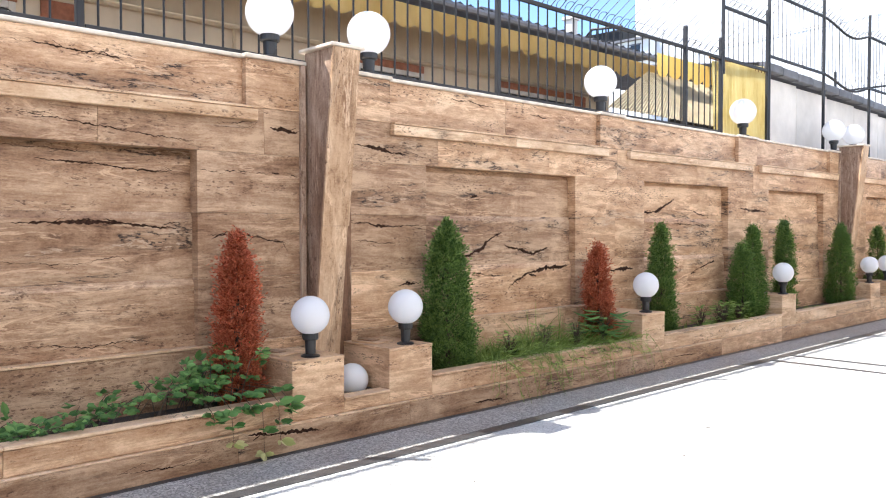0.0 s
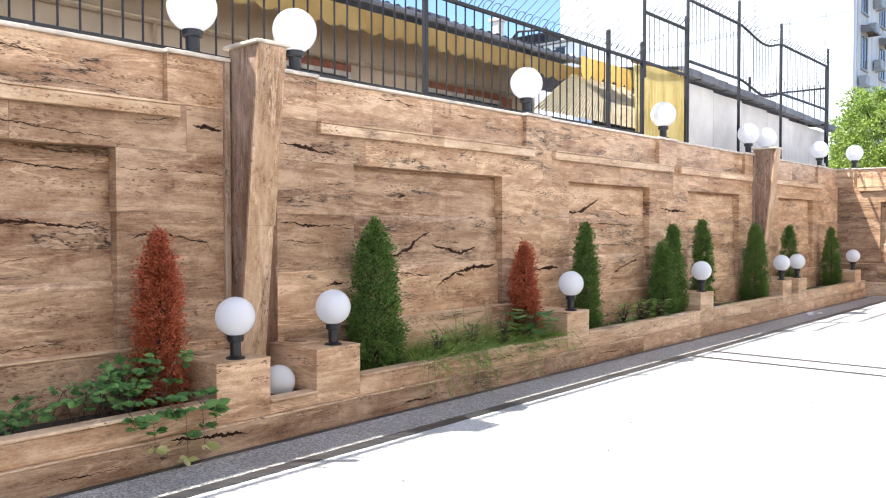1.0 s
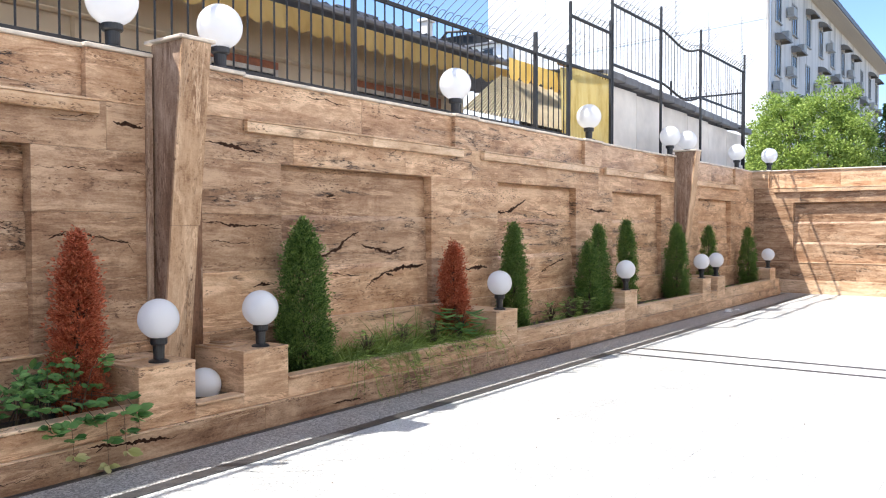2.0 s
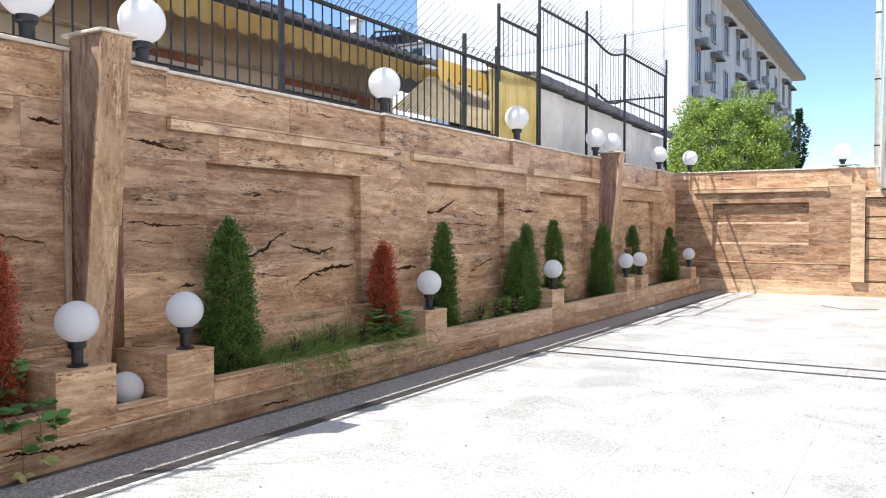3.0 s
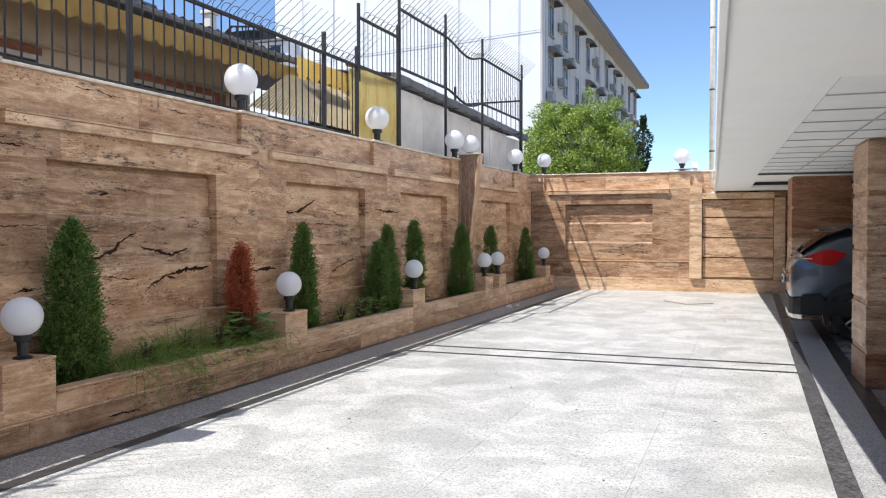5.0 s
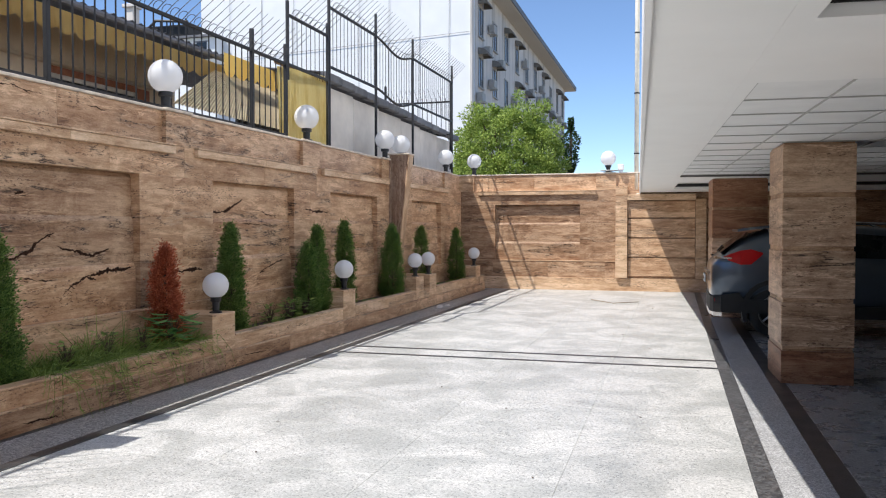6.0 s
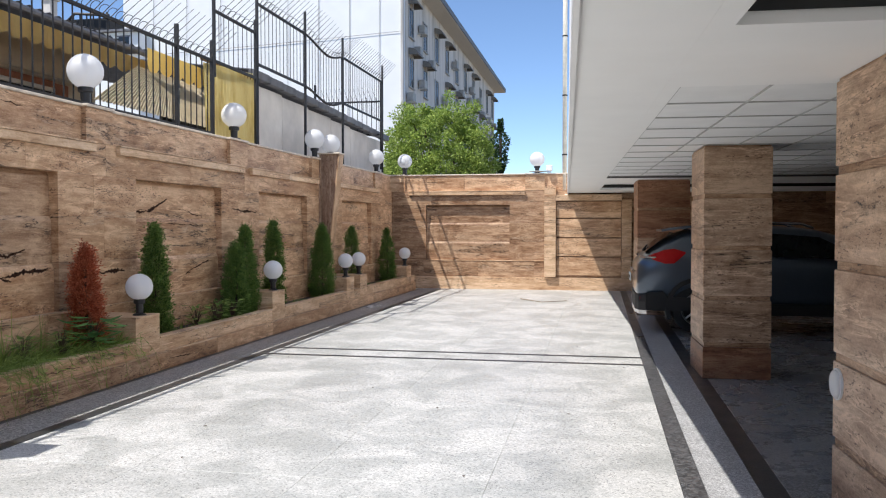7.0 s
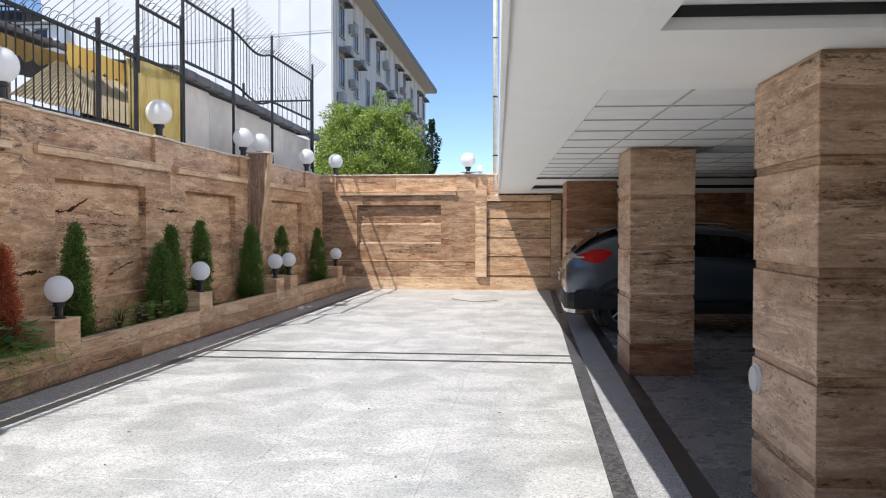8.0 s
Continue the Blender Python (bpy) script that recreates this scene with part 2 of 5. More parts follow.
def tube(bm, pts, r, seg=6, r_end=None):
    """A round bar along a line of points."""
    pts = [Vector(p) for p in pts]
    rings = []
    for i, p in enumerate(pts):
        d = (pts[min(i + 1, len(pts) - 1)] - pts[max(i - 1, 0)]).normalized()
        a = d.orthogonal().normalized() if abs(d.z) > 0.99 else d.cross(Vector((0, 0, 1))).normalized()
        b = d.cross(a)
        rr = r if r_end is None else r + (r_end - r) * i / (len(pts) - 1)
        rings.append([bm.verts.new(p + (a * math.cos(2 * math.pi * k / seg) + b * math.sin(2 * math.pi * k / seg)) * rr) for k in range(seg)])
    for a, b in zip(rings, rings[1:]):
        for k in range(seg):
            bm.faces.new((a[k], a[(k + 1) % seg], b[(k + 1) % seg], b[k]))
    bm.faces.new(rings[0][::-1])
    bm.faces.new(rings[-1])
    return bm


def mesh_of(name, bm, material, smooth=False):
    me = bpy.data.meshes.new(name)
    bmesh.ops.recalc_face_normals(bm, faces=bm.faces)
    bm.to_mesh(me)
    bm.free()
    if material:
        me.materials.append(material)
    if smooth:
        me.shade_smooth()
    return me


def part(name, bm, material, parent=None, label="", smooth=False, m=None):
    """One mesh object; under a parent it takes the parent's frame unless m is given."""
    me = bm if isinstance(bm, bpy.types.Mesh) else mesh_of(name, bm, material, smooth)
    ob = new(name, me)
    if parent:
        ob.parent = parent
    if m is not None:
        ob.matrix_local = m
    if label:
        ob["label"] = label
    return ob


def thing(name, m, label, category, group="", kind=""):
    ob = new(name)
    ob.empty_display_size = 0.1
    ob.matrix_world = m
    return tagged(ob, label, category, group, kind)


def structure(name, bm, material, m, label, category, smooth=False):
    ob = part(name, bm, material, smooth=smooth)
    ob.matrix_world = m
    return tagged(ob, label, category, kind="structure")


G = 0.0006    # half a joint


def slab(parent, x0, y0, z0, x1, y1, z1, mat=None, name="stone_slab", bev=0.0016):
    return part(name, boxes((x0, y0 + G, z0 + G, x1, y1 - G, z1 - G), bev=bev), mat or TRAV, parent)

# ================= ground, floor =================
F = pose(0, FAR, 0, 0, 0, -90)        # the end wall: x out into the yard, y along it to the right
ground = structure("ground", boxes((-300, -120, -0.6, 300, 400, -0.16)), plain("dry_earth", (0.20, 0.17, 0.13), 0.95, vary=0.25, scale=0.6, bump=0.5), Matrix(), "bare dry earth ground around the plots", "ground")
floor = structure("floor", boxes((-6.2, -9, -0.15, 10, FAR + 0.4, -0.012)), GROUT, Matrix(), "courtyard floor of pale granite-chip slabs with black borders", "floor")


def floor_run(x0, x1, y0, y1, sx, sy, mat, name="floor_slab", m=Matrix(), z=0.0):
    """Slabs in rows, with thin joints."""
    nx, ny = max(1, round((x1 - x0) / sx)), max(1, round((y1 - y0) / sy))
    dx, dy = (x1 - x0) / nx, (y1 - y0) / ny
    base = mesh_of(name, boxes((0.0008, 0.0008, -0.02, dx - 0.0008, dy - 0.0008, 0), bev=0.0008), mat)
    for i in range(nx):
        for j in range(ny):
            part(name, base, None, floor, m=m @ pose(x0 + i * dx, y0 + j * dy, z))


# ================= the stone walls =================
def crack(parent, pts, x, wide=0.02, seed=1):
    """A ragged black inlay along a bent line on a stone's face, with side branches; its ends thin out."""
    rnd = random.Random(seed)
    bm = bmesh.new()

    def strand(line, width):
        fine = []
        for (a, b), (c, d) in zip(line, line[1:]):
            n = max(2, int(math.hypot(c - a, d - b) / 0.011))
            fine += [(a + (c - a) * i / n, b + (d - b) * i / n) for i in range(n)]
        fine.append(line[-1])
        wob, thick, prev = 0.0, 0.6, None
        for i, (y, z) in enumerate(fine):
            e = math.sin(math.pi * min(1, (i + 0.4) / len(fine))) ** 0.5
            wob = 0.85 * wob + rnd.uniform(-0.005, 0.005)
            thick = min(1.3, max(0.22 if wide > 0.028 else -0.25, thick + rnd.uniform(-0.24, 0.24) + 0.11 * (0.48 - thick)))
            z += wob + rnd.uniform(-0.002, 0.002)
            if thick * e < 0.06:
                prev = None
                continue
            w = width * e * thick
            now = (bm.verts.new((x, y, z - w * rnd.uniform(0.24, 0.58))), bm.verts.new((x, y, z + w * rnd.uniform(0.24, 0.60))))
            if prev:
                bm.faces.new((prev[0], now[0], now[1], prev[1]))
            prev = now
        return fine

    wide *= 1.3 if wide > 0.028 else 0.9
    main = strand(pts, wide)
    for k in range(max(2, len(main) // 14)):
        y, z = main[rnd.randrange(len(main))]
        ln, sl = rnd.uniform(0.04, 0.16), rnd.uniform(-0.3, 0.3)
        strand([(y, z + rnd.uniform(-0.03, 0.03)), (y + ln, z + sl * ln)], wide * rnd.uniform(0.2, 0.5))
    bmesh.ops.delete(bm, geom=[v for v in bm.verts if not v.link_faces], context="VERTS")
    bmesh.ops.solidify(bm, geom=bm.faces[:], thickness=0.0016)
    part("vein", bm, VEIN, parent, "black mineral vein")


def board_face(z):
    """How far out the recessed board at that height stands."""
    return -0.72 + 0.022 * (0 if z > 1.605 else 1 if z > 1.145 else 2) + 0.0012


VEIN = plain("black_vein", (0.036, 0.017, 0.010), 0.92, vary=0.7, scale=40)
VEIN.node_tree.nodes["Principled BSDF"].inputs["Specular IOR Level"].default_value = 0.15


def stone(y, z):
    """The first bay and odd stones are deeper brown; the wall's uneven light is coloured in too."""
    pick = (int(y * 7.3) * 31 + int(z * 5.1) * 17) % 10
    # brown thins out along the wall, where more light falls
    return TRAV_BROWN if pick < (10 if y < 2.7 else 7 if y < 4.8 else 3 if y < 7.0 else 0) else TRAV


def stone_wall(name, m, label, y0, y1, recesses, ledges, pilasters, piers, z_top=2.75, x=-0.62, deep=0.10, back=0.30, low=0.68):
    """A wall clad in stone: a core, plinth, recessed panels of three boards, courses between them, ledges, a frieze with pilasters and a coping."""
    wall = structure(name, boxes((x - deep - back, y0, -0.1, x - deep - 0.02, y1, z_top - 0.05)), GROUT, m, label, "wall")
    zs = (low, 1.145, 1.605, 2.035)
    # plinth
    y = y0
    while y < y1 - 0.05:
        e = min(y + 1.35, y1)
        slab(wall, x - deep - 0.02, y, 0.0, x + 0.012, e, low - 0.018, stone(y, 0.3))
        slab(wall, x - deep - 0.02, y, low - 0.0175, x + 0.022, e, low, TRAV_PALE, "plinth_cap")
        y = e
    # solid courses between the recesses, boards inside them
    edge = y0
    for a, b in recesses + [(y1, None)]:
        if a > edge + 0.02:
            for i, (z0, z1) in enumerate(zip(zs, zs[1:])):
                cut = [edge, a] if a - edge < 1.0 else [edge, edge + (a - edge) * (0.55 if i % 2 else 0.42), a]
                for c, d in zip(cut, cut[1:]):
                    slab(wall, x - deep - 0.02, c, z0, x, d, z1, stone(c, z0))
        if b is None:
            break
        for z0, z1 in zip(zs, zs[1:]):
            # each board stands a little further out than the one above it, with a sloping head
            f = x - deep + 0.022 * zs[::-1].index(z1)
            prof = ((x - deep - 0.02, z0 + G), (f, z0 + G), (f, z1 - 0.045), (f - 0.021, z1 - G), (x - deep - 0.02, z1 - G))
            bm = bmesh.new()
            ends = [[bm.verts.new((p, yy, q)) for p, q in prof] for yy in (a + G, b - G)]
            bm.faces.new(ends[0]); bm.faces.new(ends[1][::-1])
            for i in range(5):
                bm.faces.new((ends[0][i], ends[0][(i + 1) % 5], ends[1][(i + 1) % 5], ends[1][i]))
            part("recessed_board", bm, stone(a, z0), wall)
        edge = b
    # lintel course
    y, i = y0, 0
    while y < y1 - 0.05:
        e = min(y + (1.55, 1.2, 1.75)[i % 3], y1)
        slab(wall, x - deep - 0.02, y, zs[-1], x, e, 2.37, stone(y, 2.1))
        y, i = e, i + 1
    # frieze, set back between the pilasters
    stops = [y0] + [q for p in pilasters for q in p] + [y1]
    for k in range(0, len(stops), 2):
        a, b = stops[k], stops[k + 1]
        if b - a < 0.05:
            continue
        n = max(1, round((b - a) / 1.6))
        for j in range(n):
            slab(wall, x - deep - 0.02, a + (b - a) * j / n, 2.37, x - 0.045, a + (b - a) * (j + 1) / n, z_top - 0.03)
        slab(wall, x - deep - 0.20, a, z_top - 0.03, x - 0.02, b, z_top, STAINED_MARBLE, "coping_stone", 0.006)
    for a, b in pilasters:
        slab(wall, x - deep - 0.02, a, 2.37, x + 0.005, b, z_top - 0.03, TRAV, "pilaster_block")
        slab(wall, x - deep - 0.20, a - 0.012, z_top - 0.028, x + 0.03, b + 0.012, z_top + 0.004, STAINED_MARBLE, "coping_stone", 0.006)
    for a, b in ledges:
        n = max(1, round((b - a) / 1.7))
        for j in range(n):
            c, d = a + (b - a) * j / n, a + (b - a) * (j + 1) / n
            slab(wall, x + 0.001, c, 2.27, x + 0.055, d, 2.355, TRAV_PALE, "ledge_stone", 0.004)
            slab(wall, x - 0.044, c, 2.356, x + 0.062, d, 2.374, TRAV_PALE, "ledge_cap", 0.003)
    for y in piers:
        pier(wall, y, x, z_top)
    return wall


def pier(wall, y, x, z_top, wide=0.26):
    """A wedge-shaped pier: it leans out towards its head and carries a stone cap."""
    top, foot = x + 0.36, x + 0.13
    bm = bmesh.new()
    prof = ((x - 0.01, 0.2), (foot - 0.06, 0.2), (top, z_top + 0.07), (x - 0.01, z_top + 0.07))
    rows = []
    for yy in (y + 0.018, y + wide - 0.018):
        rows.append([bm.verts.new((a, yy, b)) for a, b in prof])
    n = len(prof)
    bm.faces.new(rows[0]); bm.faces.new(rows[1][::-1])
    for i in range(n):
        bm.faces.new((rows[0][i], rows[0][(i + 1) % n], rows[1][(i + 1) % n], rows[1][i]))
    # body stone is darker for the shade on sides that face away
    part("pier_body", bm, TRAV_UP, wall, "leaning pier with upright grain, darkened for its shaded sides")
    bm = bmesh.new()
    for z0, z1 in ((0.2, 1.51), (1.513, z_top + 0.07)):
        def fx(z):
            return foot - 0.06 + (top - foot + 0.06) * (z - 0.2) / (z_top - 0.13)
        q = []
        for yy in (y, y + wide - 0.03 * (1 - (z0 - 0.2) / 2.6)):
            q.append([bm.verts.new(p) for p in ((fx(z0), yy, z0), (fx(z0) + 0.02, yy, z0), (fx(z1) + 0.02, yy, z1), (fx(z1), yy, z1))])
        bm.faces.new(q[0]); bm.faces.new(q[1][::-1])
        for i in range(4):
            bm.faces.new((q[0][i], q[0][(i + 1) % 4], q[1][(i + 1) % 4], q[1][i]))
    # face stone is paler, with the light it catches in its colour
    part("pier_face", bm, TRAV_FACE, wall, "pale face of the pier, its fuller light put into the colour")
    slab(wall, x - 0.05, y - 0.02, z_top + 0.072, top + 0.035, y + wide + 0.02, z_top + 0.100, STAINED_MARBLE, "pier_cap", 0.006)
    slab(wall, x + 0.001, y - 0.05, 0.69, x + 0.03, y - 0.005, z_top - 0.03, TRAV_UP, "pier_strip")
    # upright strip whose dark stone carries the shade beside the pier
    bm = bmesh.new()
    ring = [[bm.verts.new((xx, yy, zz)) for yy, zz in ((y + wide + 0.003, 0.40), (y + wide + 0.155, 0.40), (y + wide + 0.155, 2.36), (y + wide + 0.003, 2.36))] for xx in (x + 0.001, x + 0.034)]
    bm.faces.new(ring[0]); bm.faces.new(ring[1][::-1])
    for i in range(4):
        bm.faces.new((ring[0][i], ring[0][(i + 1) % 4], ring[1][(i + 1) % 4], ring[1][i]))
    part("pier_strip", bm, TRAV_SHADE, wall, "upright strip beside the pier, its shade put into the dark brown")


PIER_A, PIER_B = 3.60, 14.15
wall_west = stone_wall("wall_west", W, "long brown travertine garden wall with recessed panels and ledges", -4.0, 19.1,
                       [(0.62, 2.72), (4.86, 6.985), (8.30, 10.33), (11.54, 13.51), (15.40, 17.40)],
                       [(-0.25, 3.17), (4.45, 7.52), (7.93, 10.97), (11.21, 14.0), (14.95, 17.9)],
                       [(-0.7, -0.25), (3.10, 3.595), (3.87, 4.45), (7.42, 7.87), (10.60, 11.15), (13.75, 14.14), (14.42, 14.85), (17.70, 18.25)],
                       [PIER_A, PIER_B])
for n, (pts, wd) in enumerate((
        ([(5.38, 1.22), (5.62, 1.29), (5.78, 1.40), (5.93, 1.46)], 0.040), ([(5.95, 1.33), (6.2, 1.27), (6.4, 1.24), (6.62, 1.29)], 0.030),
        ([(6.0, 0.92), (6.25, 1.03), (6.55, 1.085), (6.95, 1.10)], 0.050), ([(5.35, 1.08), (5.6, 1.06), (5.9, 1.03)], 0.028),
        ([(6.02, 0.93), (5.94, 0.84)], 0.024), ([(5.5, 1.79), (5.6, 1.795)], 0.030), ([(5.3, 0.86), (5.8, 0.80), (5.95, 0.83)], 0.012),
        ([(8.32, 1.66), (8.75, 1.70), (9.0, 1.80), (9.12, 1.84)], 0.040), ([(9.35, 1.74), (9.6, 1.70), (9.9, 1.64)], 0.024),
        ([(8.9, 1.00), (9.3, 0.98)], 0.022), ([(9.45, 0.90), (9.75, 1.0), (10.1, 1.07)], 0.034), ([(9.05, 1.54), (9.6, 1.53), (10.2, 1.515)], 0.020),
        ([(1.55, 1.525), (1.95, 1.54), (2.3, 1.52), (2.66, 1.50)], 0.030), ([(1.5, 1.30), (1.9, 1.27), (2.2, 1.31)], 0.010),
        ([(1.6, 0.78), (2.1, 0.74), (2.4, 0.76)], 0.014), ([(1.7, 1.93), (2.2, 1.90), (2.65, 1.87)], 0.024), ([(1.5, 1.99), (2.0, 1.985)], 0.016))):
    crack(wall_west, pts, board_face(pts[0][1]), wd, 40 + n)
for n, (pts, wd) in enumerate((
        ([(2.74, 1.90), (3.07, 1.893), (3.5, 1.90)], 0.026), ([(4.05, 2.17), (4.27, 2.15), (4.63, 2.115)], 0.030), ([(4.02, 1.545), (4.38, 1.505), (4.80, 1.515)], 0.026),
        ([(2.79, 1.45), (3.07, 1.44), (3.40, 1.39), (3.45, 1.31)], 0.024), ([(7.60, 1.02), (8.07, 1.03)], 0.040), ([(10.67, 1.76), (11.0, 1.73), (11.44, 1.72)], 0.040),
        ([(4.0, 1.40), (4.5, 1.362)], 0.014), ([(4.54, 1.01), (4.73, 1.03)], 0.034), ([(2.86, 2.235), (3.2, 2.255)], 0.016), ([(3.3, 2.24), (3.54, 2.22)], 0.030),
        ([(1.5, 2.20), (2.1, 2.14), (2.7, 2.10)], 0.016), ([(7.2, 1.9), (7.8, 1.88)], 0.014), ([(7.1, 0.80), (7.5, 0.82)], 0.016), ([(11.1, 1.0), (11.45, 1.02)], 0.02))):
    crack(wall_west, pts, -0.6188, wd, 80 + n)
for n, (pts, wd) in enumerate((([(1.56, 2.62), (1.81, 2.617), (2.22, 2.60)], 0.026), ([(5.2, 2.66), (5.5, 2.655), (5.75, 2.64)], 0.020), ([(6.3, 2.62), (6.55, 2.60)], 0.016), ([(8.6, 2.66), (9.1, 2.65)], 0.018), ([(11.9, 2.64), (12.4, 2.64)], 0.018))):
    crack(wall_west, pts, -0.6638, wd, 120 + n)
wall_north = stone_wall("wall_north", F, "sunlit brown travertine end wall with recessed panels", -5.6, 8.0,
                        [(-4.19, -2.14)], [(-4.61, -1.76)], [(-5.15, -4.72), (-1.76, -1.30)], [], z_top=2.78, x=0.0, low=0.70)
# tall framed niche of the end wall, built out on the courses
for a, b, z0, z1 in ((-1.30, -1.03, 0.312, 2.45), (0.49, 0.72, 0.312, 2.14), (-1.03, 0.49, 2.12, 2.26)):
    slab(wall_north, 0.016, a, z0, 0.13, b, z1, TRAV_PALE, "niche_frame")
for z0, z1 in ((0.345, 0.79), (0.795, 1.24), (1.245, 1.70), (1.705, 2.11)):
    slab(wall_north, 0.016, -1.02, z0 + 0.012, 0.052, 0.48, z1 - 0.012, TRAV, "niche_board", 0.004)
slab(wall_north, 0.016, -5.0, 0.0, 0.05, 3.0, 0.30, TRAV_PALE, "skirting_slab")
part("wall_hook", boxes((0.035, 0.62, 1.20, 0.09, 0.70, 1.32), bev=0.02), IRON, wall_north, "small dark wall hook")

# ================= the planter along the long wall =================
planter = structure("planter", boxes((-0.60, -4.0, -0.05, -0.10, 19.0, 0.28)), SOIL, W, "long low travertine planter with soil", "planter")
PEDESTALS = [3.09, 3.94, 7.335, 10.66, 13.90, 14.70, 18.22]
PED_W = 0.435
for n, (pts, wd) in enumerate((([(2.72, 0.165), (3.0, 0.142), (3.3, 0.112)], 0.030), ([(4.82, 0.075), (5.16, 0.045)], 0.030), ([(1.9, 0.09), (2.4, 0.07)], 0.012), ([(7.9, 0.10), (8.4, 0.09)], 0.014))):
    crack(planter, pts, 0.0012, wd, 140 + n)
for n, (pts, wd) in enumerate((([(4.0, 0.25), (4.25, 0.255)], 0.022), ([(5.9, 0.26), (6.3, 0.265), (6.5, 0.25)], 0.016), ([(9.2, 0.27), (9.7, 0.265)], 0.012))):
    crack(planter, pts, -0.0268, wd, 150 + n)
i, y = 0, -4.0
while y < 18.99:
    e = min(y + (1.8, 1.45, 1.62)[i % 3], 19.0)
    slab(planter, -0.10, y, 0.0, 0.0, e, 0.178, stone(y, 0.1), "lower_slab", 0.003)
    slab(planter, -0.10, y, 0.1785, 0.003, e, 0.19, TRAV_PALE, "lower_edge", 0.003)
    y, i = e, i + 1
edges = [-4.0] + [q for p in PEDESTALS for q in (p, p + PED_W)] + [19.0]
for a, b in zip(edges[::2], edges[1::2]):
    n = max(1, round((b - a) / 1.6))
    for j in range(n):
        c, d = a + (b - a) * j / n, a + (b - a) * (j + 1) / n
        low = 0.06 if (3.4 < c < 4.0) else 0.0
        # paler stone on the far slabs stands in for light bounced off the ground
        slab(planter, -0.13, c, 0.191, -0.028, d, 0.335 - low, TRAV_PALE if c > 7 else TRAV, "upper_slab", 0.003)
        slab(planter, -0.14, c, 0.336 - low, -0.012, d, 0.358 - low, TRAV_PALE, "planter_cap", 0.005)
for p in PEDESTALS:
    bm = boxes((-0.606, p, 0.191, -0.026, p + PED_W, 0.578), bev=0.004)
    # far pedestals are paler too, with the bounced light in their colour
    part("pedestal_block", bm, TRAV_PALE if p > 5 else TRAV, planter)
    part("pedestal_cap", boxes((-0.606, p - 0.001, 0.5785, -0.0235, p + PED_W + 0.001, 0.60), bev=0.003), TRAV_PALE, planter)

# ================= the building over the parking bays =================
Z_C = 2.30
building = structure("ceiling", boxes((0.0, -8, Z_C, 0.50, FAR + 0.3, Z_C + 0.35), (0.501, 3.39, Z_C, 9.5, 4.83, Z_C + 0.35), (0.501, -8, Z_C, 9.5, 0.5, Z_C + 0.35), (0.501, 0.5, Z_C, 0.61, 3.39, Z_C + 0.35),
                                       (0.501, 4.83, Z_C, 0.59, 13.7, Z_C + 0.35), (0.501, 13.7, Z_C, 9.5, 15.2, Z_C + 0.35), (0.501, 15.2, Z_C, 0.66, 18.0, Z_C + 0.35), (0.501, 18.0, Z_C, 9.5, FAR + 0.3, Z_C + 0.35),
                                       (0.611, 0.5, Z_C + 0.10, 9.5, 3.389, Z_C + 0.35), (0.661, 15.2, Z_C + 0.12, 9.5, 17.999, Z_C + 0.35), (0.591, 4.831, Z_C + 0.06, 9.5, 13.699, Z_C + 0.35)),
                     CEIL, B, "white painted ceiling slab over the parking bays", "ceiling")
# near-black strips set into the ceiling recesses in place of their shade
SLOT_SHADE = plain("recess_shade_strip", (0.025, 0.025, 0.026), 0.8)
structure("ceiling_slot", boxes((0.615, 3.378, Z_C + 0.052, 9.4, 3.3865, Z_C + 0.0975), (0.613, 0.6, Z_C + 0.052, 0.62, 3.37, Z_C + 0.0975), (0.67, 17.985, Z_C + 0.05, 9.4, 17.997, Z_C + 0.115)), SLOT_SHADE, B, "dark strip standing for the shade inside the ceiling recess", "ceiling")
bm, bars = bmesh.new(), bmesh.new()
for i in range(17):
    for j in range(12):
        x0, y0 = 0.592 + i * 0.51, 4.832 + j * 0.70
        box(bm, x0 + 0.004, y0 + 0.004, Z_C + 0.012, x0 + 0.506, y0 + 0.696, Z_C + 0.055, 0.003)
for i in range(18):
    box(bars, 0.592 + i * 0.51 - 0.006, 4.833, Z_C + 0.004, 0.592 + i * 0.51 + 0.006, 13.23, Z_C + 0.0112)
for j in range(13):
    box(bars, 0.60, 4.834 + j * 0.70 - 0.009, Z_C + 0.0035, 9.25, 4.834 + j * 0.70 + 0.009, Z_C + 0.0108)
structure("ceiling_grid", bars, plain("grey_ceiling_grid", (0.50, 0.50, 0.49), 0.7), B, "grey metal grid carrying the suspended ceiling tiles", "ceiling")
# another dark strip for the shade where the tiles end
structure("ceiling_gap", boxes((0.60, 13.25, Z_C + 0.002, 9.4, 13.69, Z_C + 0.05)), SLOT_SHADE, B, "dark strip standing for shade at the end of the suspended ceiling", "ceiling")
structure("ceiling_tiles", bm, TILE, B, "pale suspended ceiling tiles with thin grey joints", "ceiling")
upper = structure("wall_upper", boxes((0.0, -8, Z_C + 0.352, 0.28, FAR + 0.25, 11.0), (0.281, FAR - 0.05, Z_C + 0.352, 9.5, FAR + 0.25, 11.0)), FACADE, B, "white rendered upper facade of the apartment building", "wall")
part("fascia", boxes((-0.035, -8, Z_C - 0.03, -0.001, FAR + 0.28, Z_C + 0.30), bev=0.006), FACADE, upper, "white drip edge")
part("downpipe", tube(bmesh.new(), [(-0.10, FAR + 0.10, Z_C), (-0.10, FAR + 0.10, 11)], 0.055, 12), plain("cream_plastic", (0.78, 0.73, 0.62), 0.5), upper, "cream downpipe", smooth=True)
